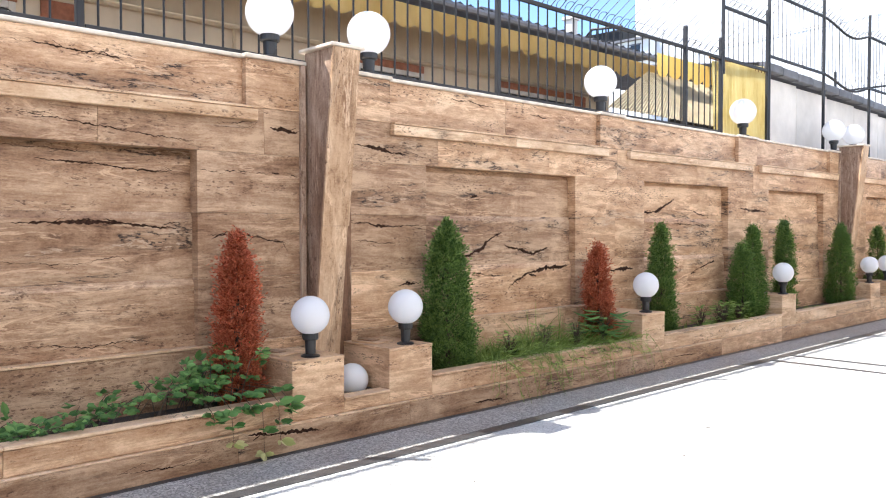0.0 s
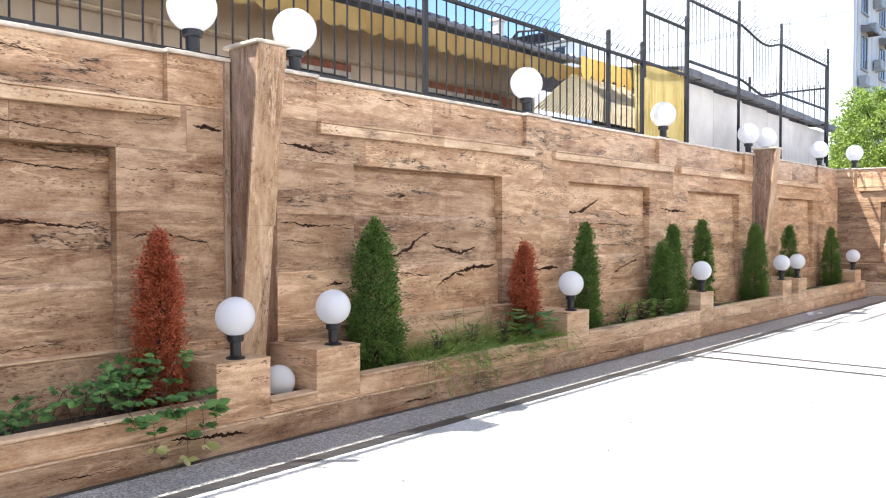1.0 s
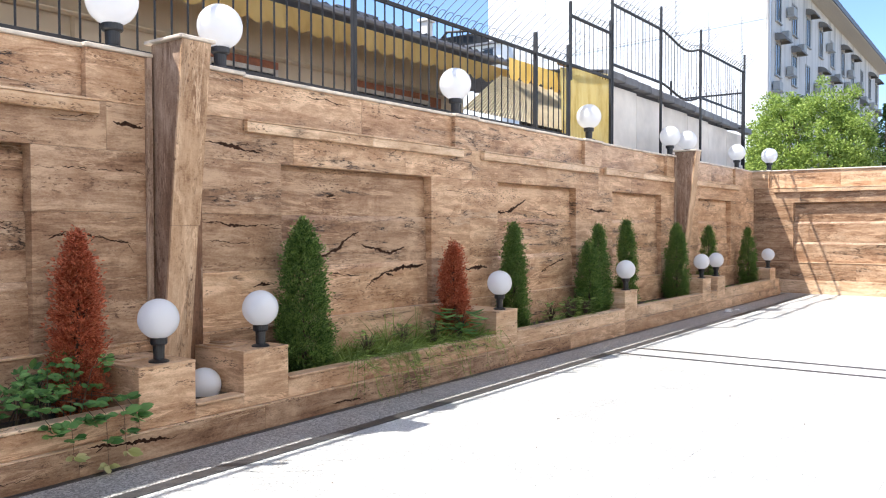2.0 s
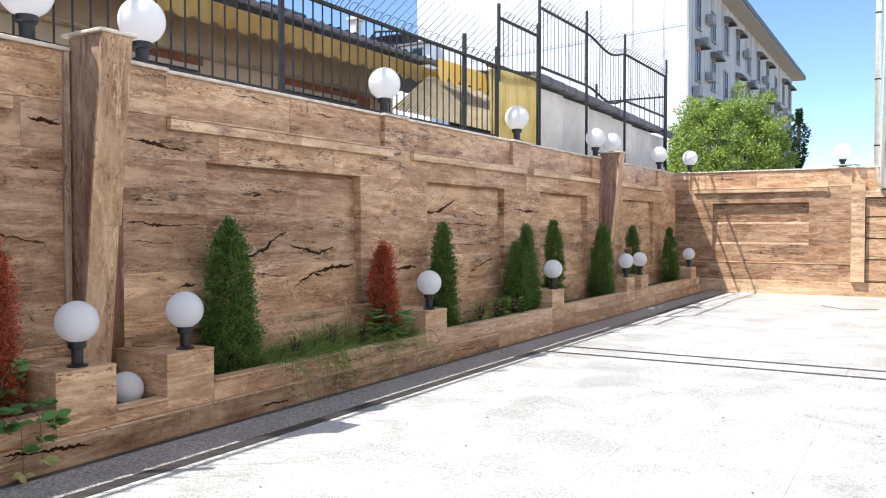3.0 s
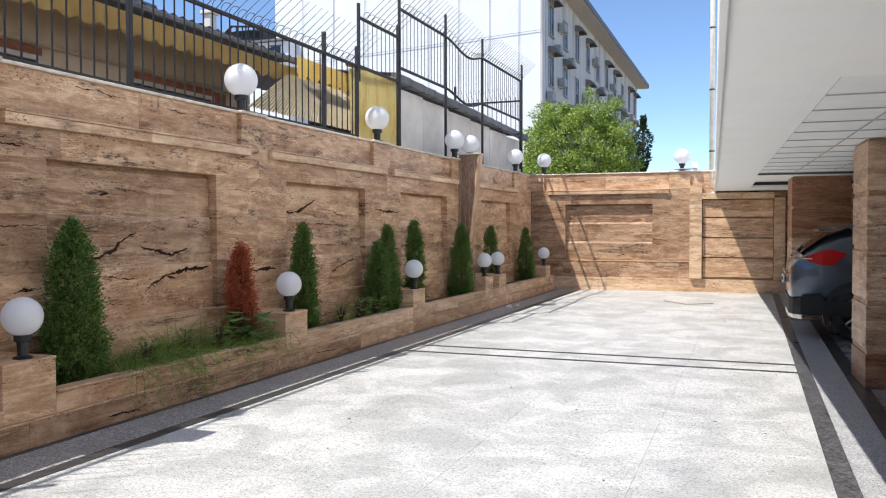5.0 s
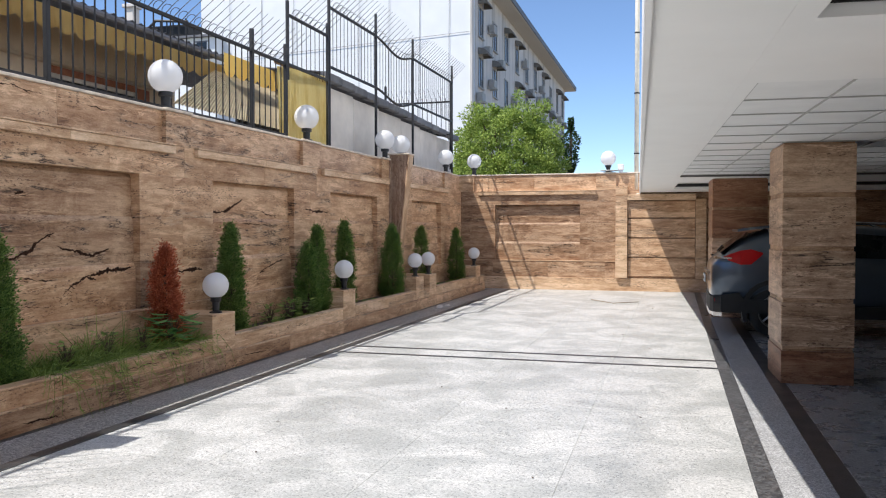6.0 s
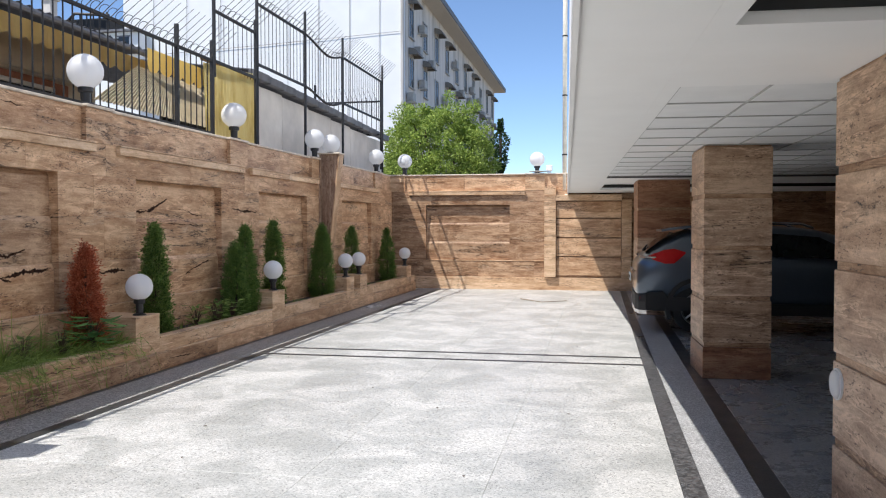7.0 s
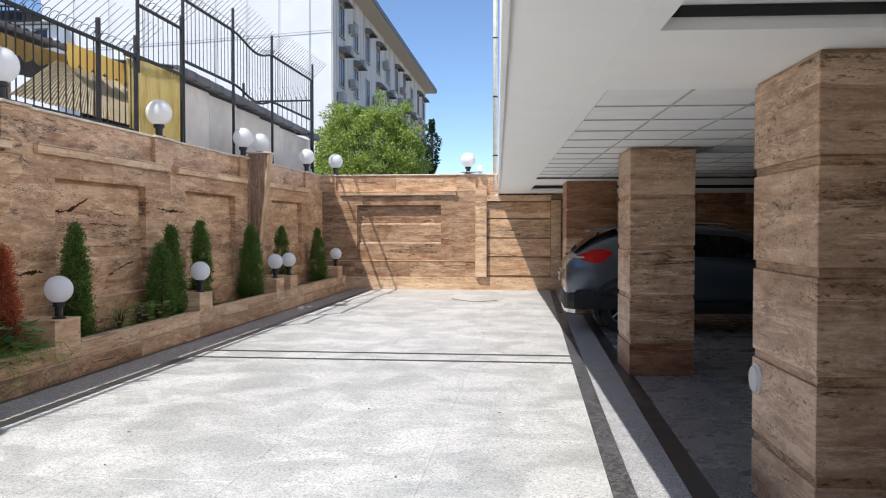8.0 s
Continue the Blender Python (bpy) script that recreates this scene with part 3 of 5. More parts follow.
part("pipe_outlet", tube(bmesh.new(), [(-0.10, FAR + 0.10, Z_C + 0.02), (-0.09, FAR + 0.08, Z_C - 0.05), (-0.03, FAR + 0.0, Z_C - 0.09), (0.03, FAR - 0.08, Z_C - 0.10)], 0.058, 12), plain("cream_plastic_elbow", (0.74, 0.70, 0.60), 0.5), upper, "cream pipe elbow", smooth=True)
for z in (3.2, 4.6, 6.0, 7.4):
    part("pipe_clip", lathe([(0.05, 0), (0.064, 0), (0.064, 0.03), (0.05, 0.03)], 14, at=(-0.10, FAR + 0.10, z)), IRON, upper)
# rear wall coloured very dark to carry the shade deep in the bays
structure("wall_east", boxes((9.5, -8, 0, 9.8, FAR + 0.3, 2.65)), plain("garage_render_shade", (0.05, 0.048, 0.046), 0.85), B, "rear wall of the parking bays, their deep shade put into its dark colour", "wall")
# unseen wall added behind the camera; it blocks light into the bays
structure("wall_garage_end", boxes((0.32, -3.3, 0, 9.5, -3.0, Z_C)), plain("grey_end_render", (0.2, 0.19, 0.18), 0.85), B, "dull grey wall added out of view to keep light from the parking bays", "wall")
# unseen wall added behind the camera, its height set for the yard's light
structure("wall_south", boxes((-6.5, -4.3, 0, 0.2, -4.0, 2.75)), TRAV, Matrix(), "plain brown stone wall added out of view to close the yard and shape its light", "wall")


def column(x, y, dx, dy, red=()):
    """A pillar clad in travertine courses with narrow recessed bands; some courses are reddish."""
    col = thing("column", B @ pose(x, y, 0), "square pillar clad in brown travertine courses with recessed bands", "column", "pillars of the parking bays")
    part("core", boxes((0.03, 0.03, 0, dx - 0.03, dy - 0.03, Z_C)), TRAV_RED, col)
    zs = [0.0, 0.36, 0.82, 1.315, 1.825, Z_C - 0.002]
    for i, (a, b) in enumerate(zip(zs, zs[1:])):
        deep = 0.018 if i == 4 else 0.046
        part("course", boxes((0, 0, a + 0.002, dx, dy, b - deep), bev=0.004), TRAV_RED if i in red else TRAV_COL, col)
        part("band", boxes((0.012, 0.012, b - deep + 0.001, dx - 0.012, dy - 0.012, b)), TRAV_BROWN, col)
    return col


column(1.39, 3.77, 0.68, 0.92)
column(1.285, 8.31, 0.645, 0.80, (0,))
column(1.14, 14.15, 0.86, 0.80, (3, 4))
column(1.28, -1.6, 0.66, 0.95)

# ================= globe lamps =================
def globe_lamp(m, r, label, group):
    """A milky globe on a black collar, stem and foot."""
    s = r / 0.125
    lampo = thing("globe_lamp", m, label, "lamp", group)
    h = 0.15 * s if r < 0.15 else 0.17
    part("foot", lathe([(0, 0), (0.062 * s, 0), (0.062 * s, 0.010), (0.05 * s, 0.016), (0.040 * s, 0.02), (0, 0.02)], 20), BLACK_PLASTIC, lampo)
    part("stem", lathe([(0, 0.018), (0.033 * s, 0.018), (0.036 * s, h * 0.72), (0, h * 0.72)], 18), BLACK_PLASTIC, lampo, smooth=False)
    part("collar", lathe([(0, h * 0.72 - 0.004), (0.046 * s, h * 0.72), (0.052 * s, h * 0.78), (0.052 * s, h), (0.044 * s, h + 0.012), (0, h + 0.012)], 20), BLACK_PLASTIC, lampo)
    prof = [(r * math.sin(math.pi * (1 - i / 20)) if 0 < i < 20 else 0.0, h + r * 0.94 + r * math.cos(math.pi * (1 - i / 20))) for i in range(21)]
    part("globe", lathe(prof, 36), OPAL, lampo, "milky white plastic globe", smooth=True)
    return lampo


low = globe_lamp(W @ pose(-0.13, 3.31, 0.60), 0.135, "small white globe lamp with a black stem on a stone pedestal", "pedestal lamps")
for y in (4.19, 7.565, 10.92, 14.14, 14.93, 18.45):
    copy_thing(low, W @ pose(-0.13, y, 0.60))
top = globe_lamp(W @ pose(-0.68, 3.34, 2.754), 0.178, "large white globe lamp with a black stem on the wall coping", "wall-top lamps")
for y in (4.275, 7.51, 10.85, 14.06, 14.93, 18.0):
    copy_thing(top, W @ pose(-0.68, y, 2.754))
for x in (-4.75, -1.49):
    copy_thing(top, F @ pose(-0.12, x, 2.784))
loose = thing("spare_globe", W @ pose(-0.30, 3.80, 0.35), "loose white lamp globe lying in the planter", "globe")
part("globe", lathe([(0.125 * math.sin(math.pi * i / 18) if 0 < i < 18 else 0.0, -0.125 * math.cos(math.pi * i / 18)) for i in range(19)], 32), OPAL, loose, smooth=True)
part("neck", lathe([(0.05, -0.135), (0.055, -0.135), (0.055, -0.112), (0.05, -0.112)], 20), BLACK_PLASTIC, loose)
for y in (3.22, 4.08):
    tray = thing("stone_tile", W @ pose(-0.40, y, 0.601, 0, 0, 8), "loose thin stone tile lying on a pedestal", "tile")
    part("tile", boxes((-0.13, -0.10, 0, 0.13, 0.10, 0.013), bev=0.002), TRAV_PALE, tray)
    part("offcut", boxes((-0.10, -0.07, 0.0135, 0.06, 0.02, 0.024), bev=0.002), TRAV_BROWN, tray)


# ================= plants =================
def leaf_mesh(name, items, material, fold=0.25):
    """Many small blades: each a pointed oval of four faces about a fold. items: base, direction, side, length, width."""
    vs, fs = [], []
    for p, d, s, ln, wd in items:
        n = d.cross(s)
        b = len(vs)
        a = p + d * ln * 0.3
        c = p + d * ln * 0.68
        vs += [p, a + s * wd * 0.5 + n * wd * fold, c + s * wd * 0.4 + n * wd * fold, p + d * ln, c - s * wd * 0.4 + n * wd * fold, a - s * wd * 0.5 + n * wd * fold]
        fs += [(b, b + 1, b + 2, b + 3), (b, b + 3, b + 4, b + 5)]
    me = bpy.data.meshes.new(name)
    me.from_pydata([tuple(v) for v in vs], [], fs)
    me.materials.append(material)
    return me


def rand_dir(rnd, base, spread):
    v = Vector(base) + Vector((rnd.gauss(0, spread), rnd.gauss(0, spread), rnd.gauss(0, spread)))
    return v.normalized()


def side_of(d, rnd):
    return d.cross(Vector((rnd.uniform(-1, 1), rnd.uniform(-1, 1), rnd.uniform(-1, 1)))).normalized()


def conifer(m, height, radius, mat, label, seed, n=14000, lean=0.0, ragged=0.0):
    """A clipped columnar thuja: a trunk, inner twigs and a dense coat of small upright sprays."""
    rnd = random.Random(seed)
    tree = thing("thuja", m, label, "shrub", "shrubs in the planter")
    bm = bmesh.new()
    tube(bm, [(0, 0, -0.05), (0.01, 0.0, height * 0.4), (0, 0.01, height * 0.93)], 0.022, 7, 0.004)
    for i in range(26):
        z, a = rnd.uniform(0.05, height * 0.8), rnd.uniform(0, 6.28)
        r = radius * 0.8 * (1 - z / height) ** 0.6
        tube(bm, [(0, 0, z), (r * 0.5 * math.cos(a), r * 0.5 * math.sin(a), z + 0.03), (r * math.cos(a), r * math.sin(a), z + 0.10)], 0.006, 5, 0.002)
    part("trunk", bm, BARK, tree)
    items = []
    ph = [rnd.uniform(0, 6.28) for _ in range(6)]
    # tufts of flat sprays, each a fan that turns up and outward; dark gaps stay between them
    per = 26
    for i in range(n // per):
        u = rnd.random() ** 1.2
        z = 0.03 + u * (height - 0.06)
        prof = min(1.0, 0.80 + 1.4 * u) * (1 - u ** 6.5) ** 0.65 * (1 - 0.38 * u)
        a = rnd.uniform(0, 2 * math.pi)
        lump = 1 + 0.08 * math.sin(3 * a + 11 * u + ph[0]) + 0.08 * math.sin(5 * a - 25 * u + ph[1]) + ragged * math.sin(11 * a + 33 * u + ph[2])
        depth = 1.06 - 0.40 * rnd.random() ** 1.6
        r = radius * prof * lump * depth
        mid = Vector((r * math.cos(a) + lean * u, r * math.sin(a), z))
        out = Vector((math.cos(a), math.sin(a), 0))
        axis = rand_dir(rnd, out * 0.8 + Vector((0, 0, 0.75 - ragged * 3.0)), 0.28)
        size = rnd.uniform(0.034, 0.075)
        for k in range(per):
            off = Vector((rnd.gauss(0, 0.42), rnd.gauss(0, 0.42), rnd.gauss(0, 0.42))) * size
            d = rand_dir(rnd, axis + off * 9.0, 0.32)
            p = mid + off + axis * size * rnd.uniform(-0.5, 0.45) - out * 0.028
            for q in range(2):
                dd = rand_dir(rnd, d, 0.28)
                items.append((p, dd, side_of(dd, rnd), rnd.uniform(0.016, 0.034), rnd.uniform(0.006, 0.011)))
    # leader
    for k in range(40 if seed == 2 else 0):
        z = height - 0.06 + rnd.uniform(0, 0.08)
        d = rand_dir(rnd, (0, 0, 1), 0.35)
        items.append((Vector((lean + rnd.gauss(0, 0.008), rnd.gauss(0, 0.008), z)), d, side_of(d, rnd), 0.045, 0.012))
    part("crown", leaf_mesh("crown", items, mat), None, tree)
    return tree


GREEN = "clipped green columnar thuja in the stone planter"
Z_S = 0.275
conifer(W @ pose(-0.36, 4.86, Z_S), 1.27, 0.245, THUJA, "broad green columnar thuja beside the tall weeds", 2, 21000)
conifer(W @ pose(-0.36, 8.24, Z_S), 1.26, 0.18, THUJA, GREEN, 3)
conifer(W @ pose(-0.36, 10.50, Z_S), 1.24, 0.19, THUJA, GREEN, 4)
conifer(W @ pose(-0.33, 10.16, Z_S), 1.02, 0.20, THUJA, "shorter green thuja grown into its neighbour", 5, 10000)
conifer(W @ pose(-0.38, 11.52, Z_S), 1.32, 0.175, THUJA, GREEN, 6)
conifer(W @ pose(-0.36, 13.55, Z_S), 1.27, 0.22, THUJA, GREEN, 7)
conifer(W @ pose(-0.38, 15.25, Z_S), 1.24, 0.19, THUJA, GREEN, 8, 10000)
conifer(W @ pose(-0.36, 17.75, Z_S), 1.20, 0.20, THUJA, GREEN, 9, 10000)
conifer(W @ pose(-0.36, 2.87, Z_S), 1.20, 0.175, DEAD, "dead rust-red thuja beside a pedestal", 10, 13000, ragged=0.10)
conifer(W @ pose(-0.36, 7.02, Z_S), 1.06, 0.175, DEAD, "dead rust-red thuja above a broad-leaved weed", 11, 11000, ragged=0.10)


def grass(m, label, y0, y1, n, tall, seed, over=0.3):
    """Blades of grass; some lean over the stone rim and hang down."""
    rnd = random.Random(seed)
    vs, fs = [], []
    tufts = [(rnd.uniform(-0.52, -0.16), rnd.uniform(y0, y1), rnd.uniform(0.3, 1.0) ** 1.6) for _ in range(max(8, n // 34))]
    for i in range(n):
        tx, y, big = tufts[rnd.randrange(len(tufts))]
        y += rnd.gauss(0, 0.035)
        x = min(-0.13, max(-0.56, tx + rnd.gauss(0, 0.03)))
        h = tall * (0.22 + 0.78 * big) * rnd.uniform(0.45, 1.0)
        d = rand_dir(rnd, (0.35 if rnd.random() < over else 0.0, 0, 1), 0.42)
        p = Vector((x, y, 0.27))
        droop = rnd.uniform(0.2, 0.9) * h
        side = side_of(d, rnd) * rnd.uniform(0.003, 0.0065)
        b = len(vs)
        for k in range(5):
            t = k / 4
            q = p + d * h * t + Vector((d.x * 1.2, d.y, -0.9)) * droop * t * t * 0.7
            if q.x > -0.15:
                q.z = max(q.z, 0.37) if q.x < 0.0 else q.z
            q.z = max(q.z, 0.02)
            wd = side * (1 - 0.85 * t)
            vs += [q - wd, q + wd]
        fs += [(b + 2 * k, b + 2 * k + 1, b + 2 * k + 3, b + 2 * k + 2) for k in range(4)]
    me = bpy.data.meshes.new("grass")
    me.from_pydata([tuple(v) for v in vs], [], fs)
    me.materials.append(GRASS)
    ob = part("grass", me, None)
    ob.matrix_world = m
    return tagged(ob, label, "grass", kind="stuff")


grass(W, "low green grass mat spilling over the planter rim", 5.15, 7.35, 4600, 0.40, 21, 0.75)
grass(W, "tall thin uncut grass in the planter", 5.1, 7.0, 800, 0.66, 24, 0.45)
grass(W, "low green weeds in the planter soil", 8.6, 10.0, 700, 0.20, 22, 0.1)
grass(W, "sparse low grass in the planter soil", 10.8, 18.0, 1100, 0.20, 23, 0.1)
# long stalks that hang over the rim
rnd = random.Random(5)
bm = bmesh.new()
blades = []
for i in range(64):
    y = rnd.gauss(5.6, 0.35) if i < 40 else rnd.gauss(6.6, 0.4)
    x0, ln = rnd.uniform(-0.2, -0.05), rnd.uniform(0.08, 0.36)
    dy = rnd.uniform(-0.28, 0.28)
    out = rnd.uniform(0.03, 0.16)
    pts = [Vector(p) for p in ((x0, y, 0.36), (0.02, y + dy * 0.3, 0.40 + rnd.uniform(-0.01, 0.07)), (0.04 + out * 0.6, y + dy * 0.7, 0.38 - ln * 0.4), (0.04 + out, y + dy, 0.36 - ln))]
    tube(bm, pts, 0.0024, 4, 0.0012)
    for k in range(7):
        q = pts[1].lerp(pts[2], k / 4) if k < 4 else pts[2].lerp(pts[3], (k - 4) / 3)
        d = rand_dir(rnd, (0.3, rnd.choice((-1, 1)), -0.3), 0.4)
        blades.append((q, d, side_of(d, rnd), rnd.uniform(0.03, 0.09), rnd.uniform(0.004, 0.009)))
hang = part("grass", leaf_mesh("grass", blades, GRASS), None)
hang.matrix_world = W
tagged(hang, "small blades on grass stalks hanging over the rim", "grass", kind="stuff")
st = part("grass", bm, GRASS)
st.matrix_world = W
tagged(st, "thin grass stalks hanging over the planter rim", "grass", kind="stuff")


def compound_leaf(items, p, out, rnd, size, fingers=5):
    out = out.normalized()
    sd = out.cross(Vector((0, 0, 1)))
    sd = sd.normalized() if sd.length > 0.01 else Vector((1, 0, 0))
    for k in range(fingers):
        a = (k - (fingers - 1) / 2) * 0.62
        d = (out * math.cos(a) + sd * math.sin(a) + Vector((0, 0, rnd.uniform(-0.35, 0.1)))).normalized()
        s = d.cross(Vector((rnd.uniform(0.2, 1.3), rnd.uniform(-0.6, 0.6), 0.6))).normalized()
        ln = size * (1 - 0.18 * abs(k - (fingers - 1) / 2)) * rnd.uniform(0.85, 1.1)
        items.append((p + d * 0.01, d, s, ln, ln * 0.52))


def bramble():
    """A trailing bramble: arching stems with five-fingered leaves."""
    rnd = random.Random(14)
    ob = thing("bramble", W @ pose(-0.35, 2.3, Z_S), "trailing green bramble creeping along the planter", "plant")
    stems, leaves, dry = bmesh.new(), [], []
    for i in range(72):
        y = rnd.uniform(-1.4, 0.62) if i % 3 else rnd.uniform(0.1, 0.62)
        reach = (0.12 + 0.28 * max(0, (y + 0.9) / 1.4) ** 1.3) * rnd.uniform(0.7, 1.1)
        x = rnd.uniform(-0.18, 0.2)
        dx, dy = rnd.uniform(-0.05, 0.12), rnd.uniform(-0.15, 0.3)
        pts = [Vector((x, y, 0)), Vector((x + dx * 0.5, y + dy * 0.5, reach * 0.8)), Vector((x + dx, y + dy, reach))]
        tube(stems, pts, 0.004, 5, 0.002)
        for k in range(4):
            t = 0.35 + 0.65 * k / 3
            q = pts[0].lerp(pts[2], t)
            q.z = reach * (1 - (1 - t) ** 2)
            o = Vector((rnd.uniform(-0.4, 1), rnd.uniform(-1, 1), rnd.uniform(-0.1, 0.3)))
            compound_leaf(leaves, q + o.normalized() * 0.03, o, rnd, rnd.uniform(0.045, 0.085), 5 if rnd.random() < 0.6 else 3)
    # runners hanging over the rim
    for y, ln, yellow in ((0.50, 0.30, 1), (0.62, 0.24, 1), (0.28, 0.20, 1), (0.70, 0.05, 0), (0.42, 0.02, 0), (0.15, 0.05, 0)):
        pts = [Vector((0.05, y - 0.1, 0.18)), Vector((0.30, y, 0.16)), Vector((0.39, y + 0.02, 0.09)), Vector((0.40, y + 0.03, 0.08 - ln))]
        tube(stems, pts, 0.0035, 5, 0.0015)
        for q in (pts[1], pts[2], pts[2].lerp(pts[3], 0.5)):
            compound_leaf(leaves, q, Vector((0.8, rnd.uniform(-0.8, 0.8), 0.15)), rnd, 0.11)
        compound_leaf(dry if yellow else leaves, pts[3], Vector((0.7, rnd.uniform(-0.5, 0.5), 0.1)), rnd, 0.10)
    tagged(part("stem", stems, BARK, ob), kind="stuff")
    part("foliage", leaf_mesh("foliage", leaves, BRAMBLE, 0.12), None, ob)
    part("dry_leaves", leaf_mesh("dry_leaves", dry, YELLOWED, 0.12), None, ob, "yellowed dry leaves")


bramble()


def broad_weed(m, label, n, size, seed, mat=None):
    rnd = random.Random(seed)
    ob = thing("broad_leaved_weed", m, label, "plant")
    stems, leaves = bmesh.new(), []
    for i in range(n):
        a = i * 2.4
        h = rnd.uniform(0.12, 0.34)
        r = rnd.uniform(0.02, 0.10)
        q = Vector((r * math.cos(a), r * math.sin(a), h))
        tube(stems, [(0, 0, 0), (q.x * 0.4, q.y * 0.4, h * 0.7), tuple(q)], 0.004, 5, 0.002)
        d = Vector((math.cos(a), math.sin(a), rnd.uniform(-0.25, 0.35))).normalized()
        s = d.cross(Vector((0, 0, 1))).normalized()
        leaves.append((q, d, s, size * rnd.uniform(0.75, 1.1), size * 0.42))
    part("stem", stems, BARK, ob)
    part("leaves", leaf_mesh("leaves", leaves, mat or BRAMBLE, 0.1), None, ob)


broad_weed(W @ pose(-0.15, 6.84, Z_S + 0.04), "broad-leaved green weed at the foot of the dead thuja", 34, 0.23, 31)
for n, (x, y) in enumerate(((-0.2, 9.3), (-0.25, 8.95), (-0.3, 9.6), (-0.18, 9.75), (-0.22, 5.5), (-0.3, 6.1), (-0.2, 6.45))):
    broad_weed(W @ pose(x, y, Z_S - 0.04), "small leafy green weed in the planter", 46, 0.10, 32 + n, GRASS)

# ================= the iron fence on the wall =================
XF = -0.85


def fence(name, label, posts, z_foot, z_low, z_high, spikes, step=0.15, post_top=0.28, sag=None, m=W, bar_r=0.0085, post_r=0.025):
    """Posts, two rails, bars between them and curled spikes above the head rail; one length between each pair of posts."""
    ob = thing(name, m, label, "fence", "fence lengths")

    def dip(y):
        if not sag or not sag[0] < y < sag[1]:
            return 0.0
        return 0.15 * math.sin(math.pi * ((y - sag[0]) / (sag[1] - sag[0])) ** 1.25) ** 1.3

    for y, zf in zip(posts, z_foot):
        part("post", boxes((XF - post_r, y - post_r, zf, XF + post_r, y + post_r, z_high + post_top), bev=0.005), IRON, ob)
    a, b = posts[0], posts[-1]
    for z in (z_low, z_high):
        for p, q in zip(posts, posts[1:]):
            if sag and sag[0] <= p < sag[1]:
                ys = [p + 0.031 + (q - p - 0.062) * i / 12 for i in range(13)]
                part("rail", tube(bmesh.new(), [(XF, yy, z - dip(yy)) for yy in ys], 0.022, 6), IRON, ob, "bent sagging rail")
            else:
                part("rail", boxes((XF - 0.018, p + 0.031, z - 0.02, XF + 0.018, q - 0.031, z + 0.02), bev=0.003), IRON, ob)
    bar = mesh_of("bar", tube(bmesh.new(), [(0, 0, z_low), (0, 0, z_high)], bar_r, 6), IRON)
    sp = bmesh.new()
    tube(sp, [(0, 0, 0), (0, 0, 0.05), (0.015, 0.01, 0.085), (0.045, 0.02, 0.105), (0.08, 0.03, 0.10), (0.10, 0.035, 0.08)], 0.0045, 5)
    tube(sp, [(0.03, 0.012, 0.0), (0.11, 0.06, 0.11), (0.34, 0.22, 0.40)], 0.0062, 5, 0.003)
    spike = mesh_of("spike", sp, IRON)
    y = a + step
    while y < b - 0.05:
        if all(abs(y - p) > 0.05 for p in posts):
            part("bar", bar, None, ob, m=pose(XF, y, -dip(y)))
            if spikes:
                part("spike", spike, None, ob, m=pose(XF, y, z_high - dip(y)))
        y += step
    return ob


fence("fence", "dark iron fence with curled spikes on the wall coping", [-1.9, 2.03, 6.03, 9.60, 10.54], [2.755, 2.755, 2.755, 2.755, 2.755], 2.80, 3.81, True)
fence("fence", "short raised length of dark iron fence", [10.60, 11.95], [3.6, 2.755], 3.82, 4.52, True, post_top=0.20, bar_r=0.006, post_r=0.021)
fence("fence", "tall dark iron fence with spikes above a grey wall", [12.01, 14.05, 16.15, 19.10], [2.755, 2.755, 2.755, 2.755], 4.05, 4.99, True, post_top=0.40, sag=(14.05, 16.15), bar_r=0.006, post_r=0.021)
RET = W @ pose(XF, 19.20, 0, 0, 0, 90) @ pose(-XF, 0, 0)
fence("fence", "short return of dark iron fence across the corner", [0.06, 1.75], [2.9, 2.9], 3.75, 4.55, True, step=0.12, post_top=0.45, m=RET)

# ================= the neighbour's house behind the fence =================
BEIGE = plain("beige_house_render", (0.74, 0.65, 0.51), 0.9, vary=0.1, scale=2.5, bump=0.15)
BRICK = plain("red_brick_trim", (0.36, 0.15, 0.09), 0.85, vary=0.25, scale=16, bump=0.3)
CREAM = plain("cream_pipe", (0.62, 0.52, 0.38), 0.6)


def cloth(name, lo, hi, through_light=0.45, scale=3.0):
    """Awning cloth that lets some light through."""
    k = Mat(name, 0.9, spec=0.2)
    col = k.ramp(k.noise(k.coords((1, 1, 0.4)), scale, 5, 0.6), [(0.3, lo), (0.7, hi)])
    k.color(col)
    tr = k.n("BsdfTranslucent")
    k.ln(col, tr.inputs["Color"])
    mx = k.n("MixShader")
    mx.inputs[0].default_value = through_light
    k.ln(k.p.outputs[0], mx.inputs[1])
    k.ln(tr.outputs[0], mx.inputs[2])
    k.ln(mx.outputs[0], k.t.nodes["Material Output"].inputs[0])
    return k.m


YELLOW = cloth("yellow_awning_cloth", (0.68, 0.49, 0.19), (0.82, 0.66, 0.32))
TAN_CLOTH = cloth("tan_awning_cloth", (0.62, 0.54, 0.40), (0.74, 0.66, 0.52), 0.5)
GREY_METAL = plain("weathered_roof_sheet", (0.17, 0.17, 0.18), 0.6, 0.3, vary=0.3, scale=4)
CREAM_SHEET = plain("cream_corrugated_sheet", (0.66, 0.57, 0.40), 0.7, vary=0.1, scale=5)
CONCRETE = plain("pale_concrete", (0.66, 0.62, 0.57), 0.9, vary=0.16, scale=1.8, bump=0.3)
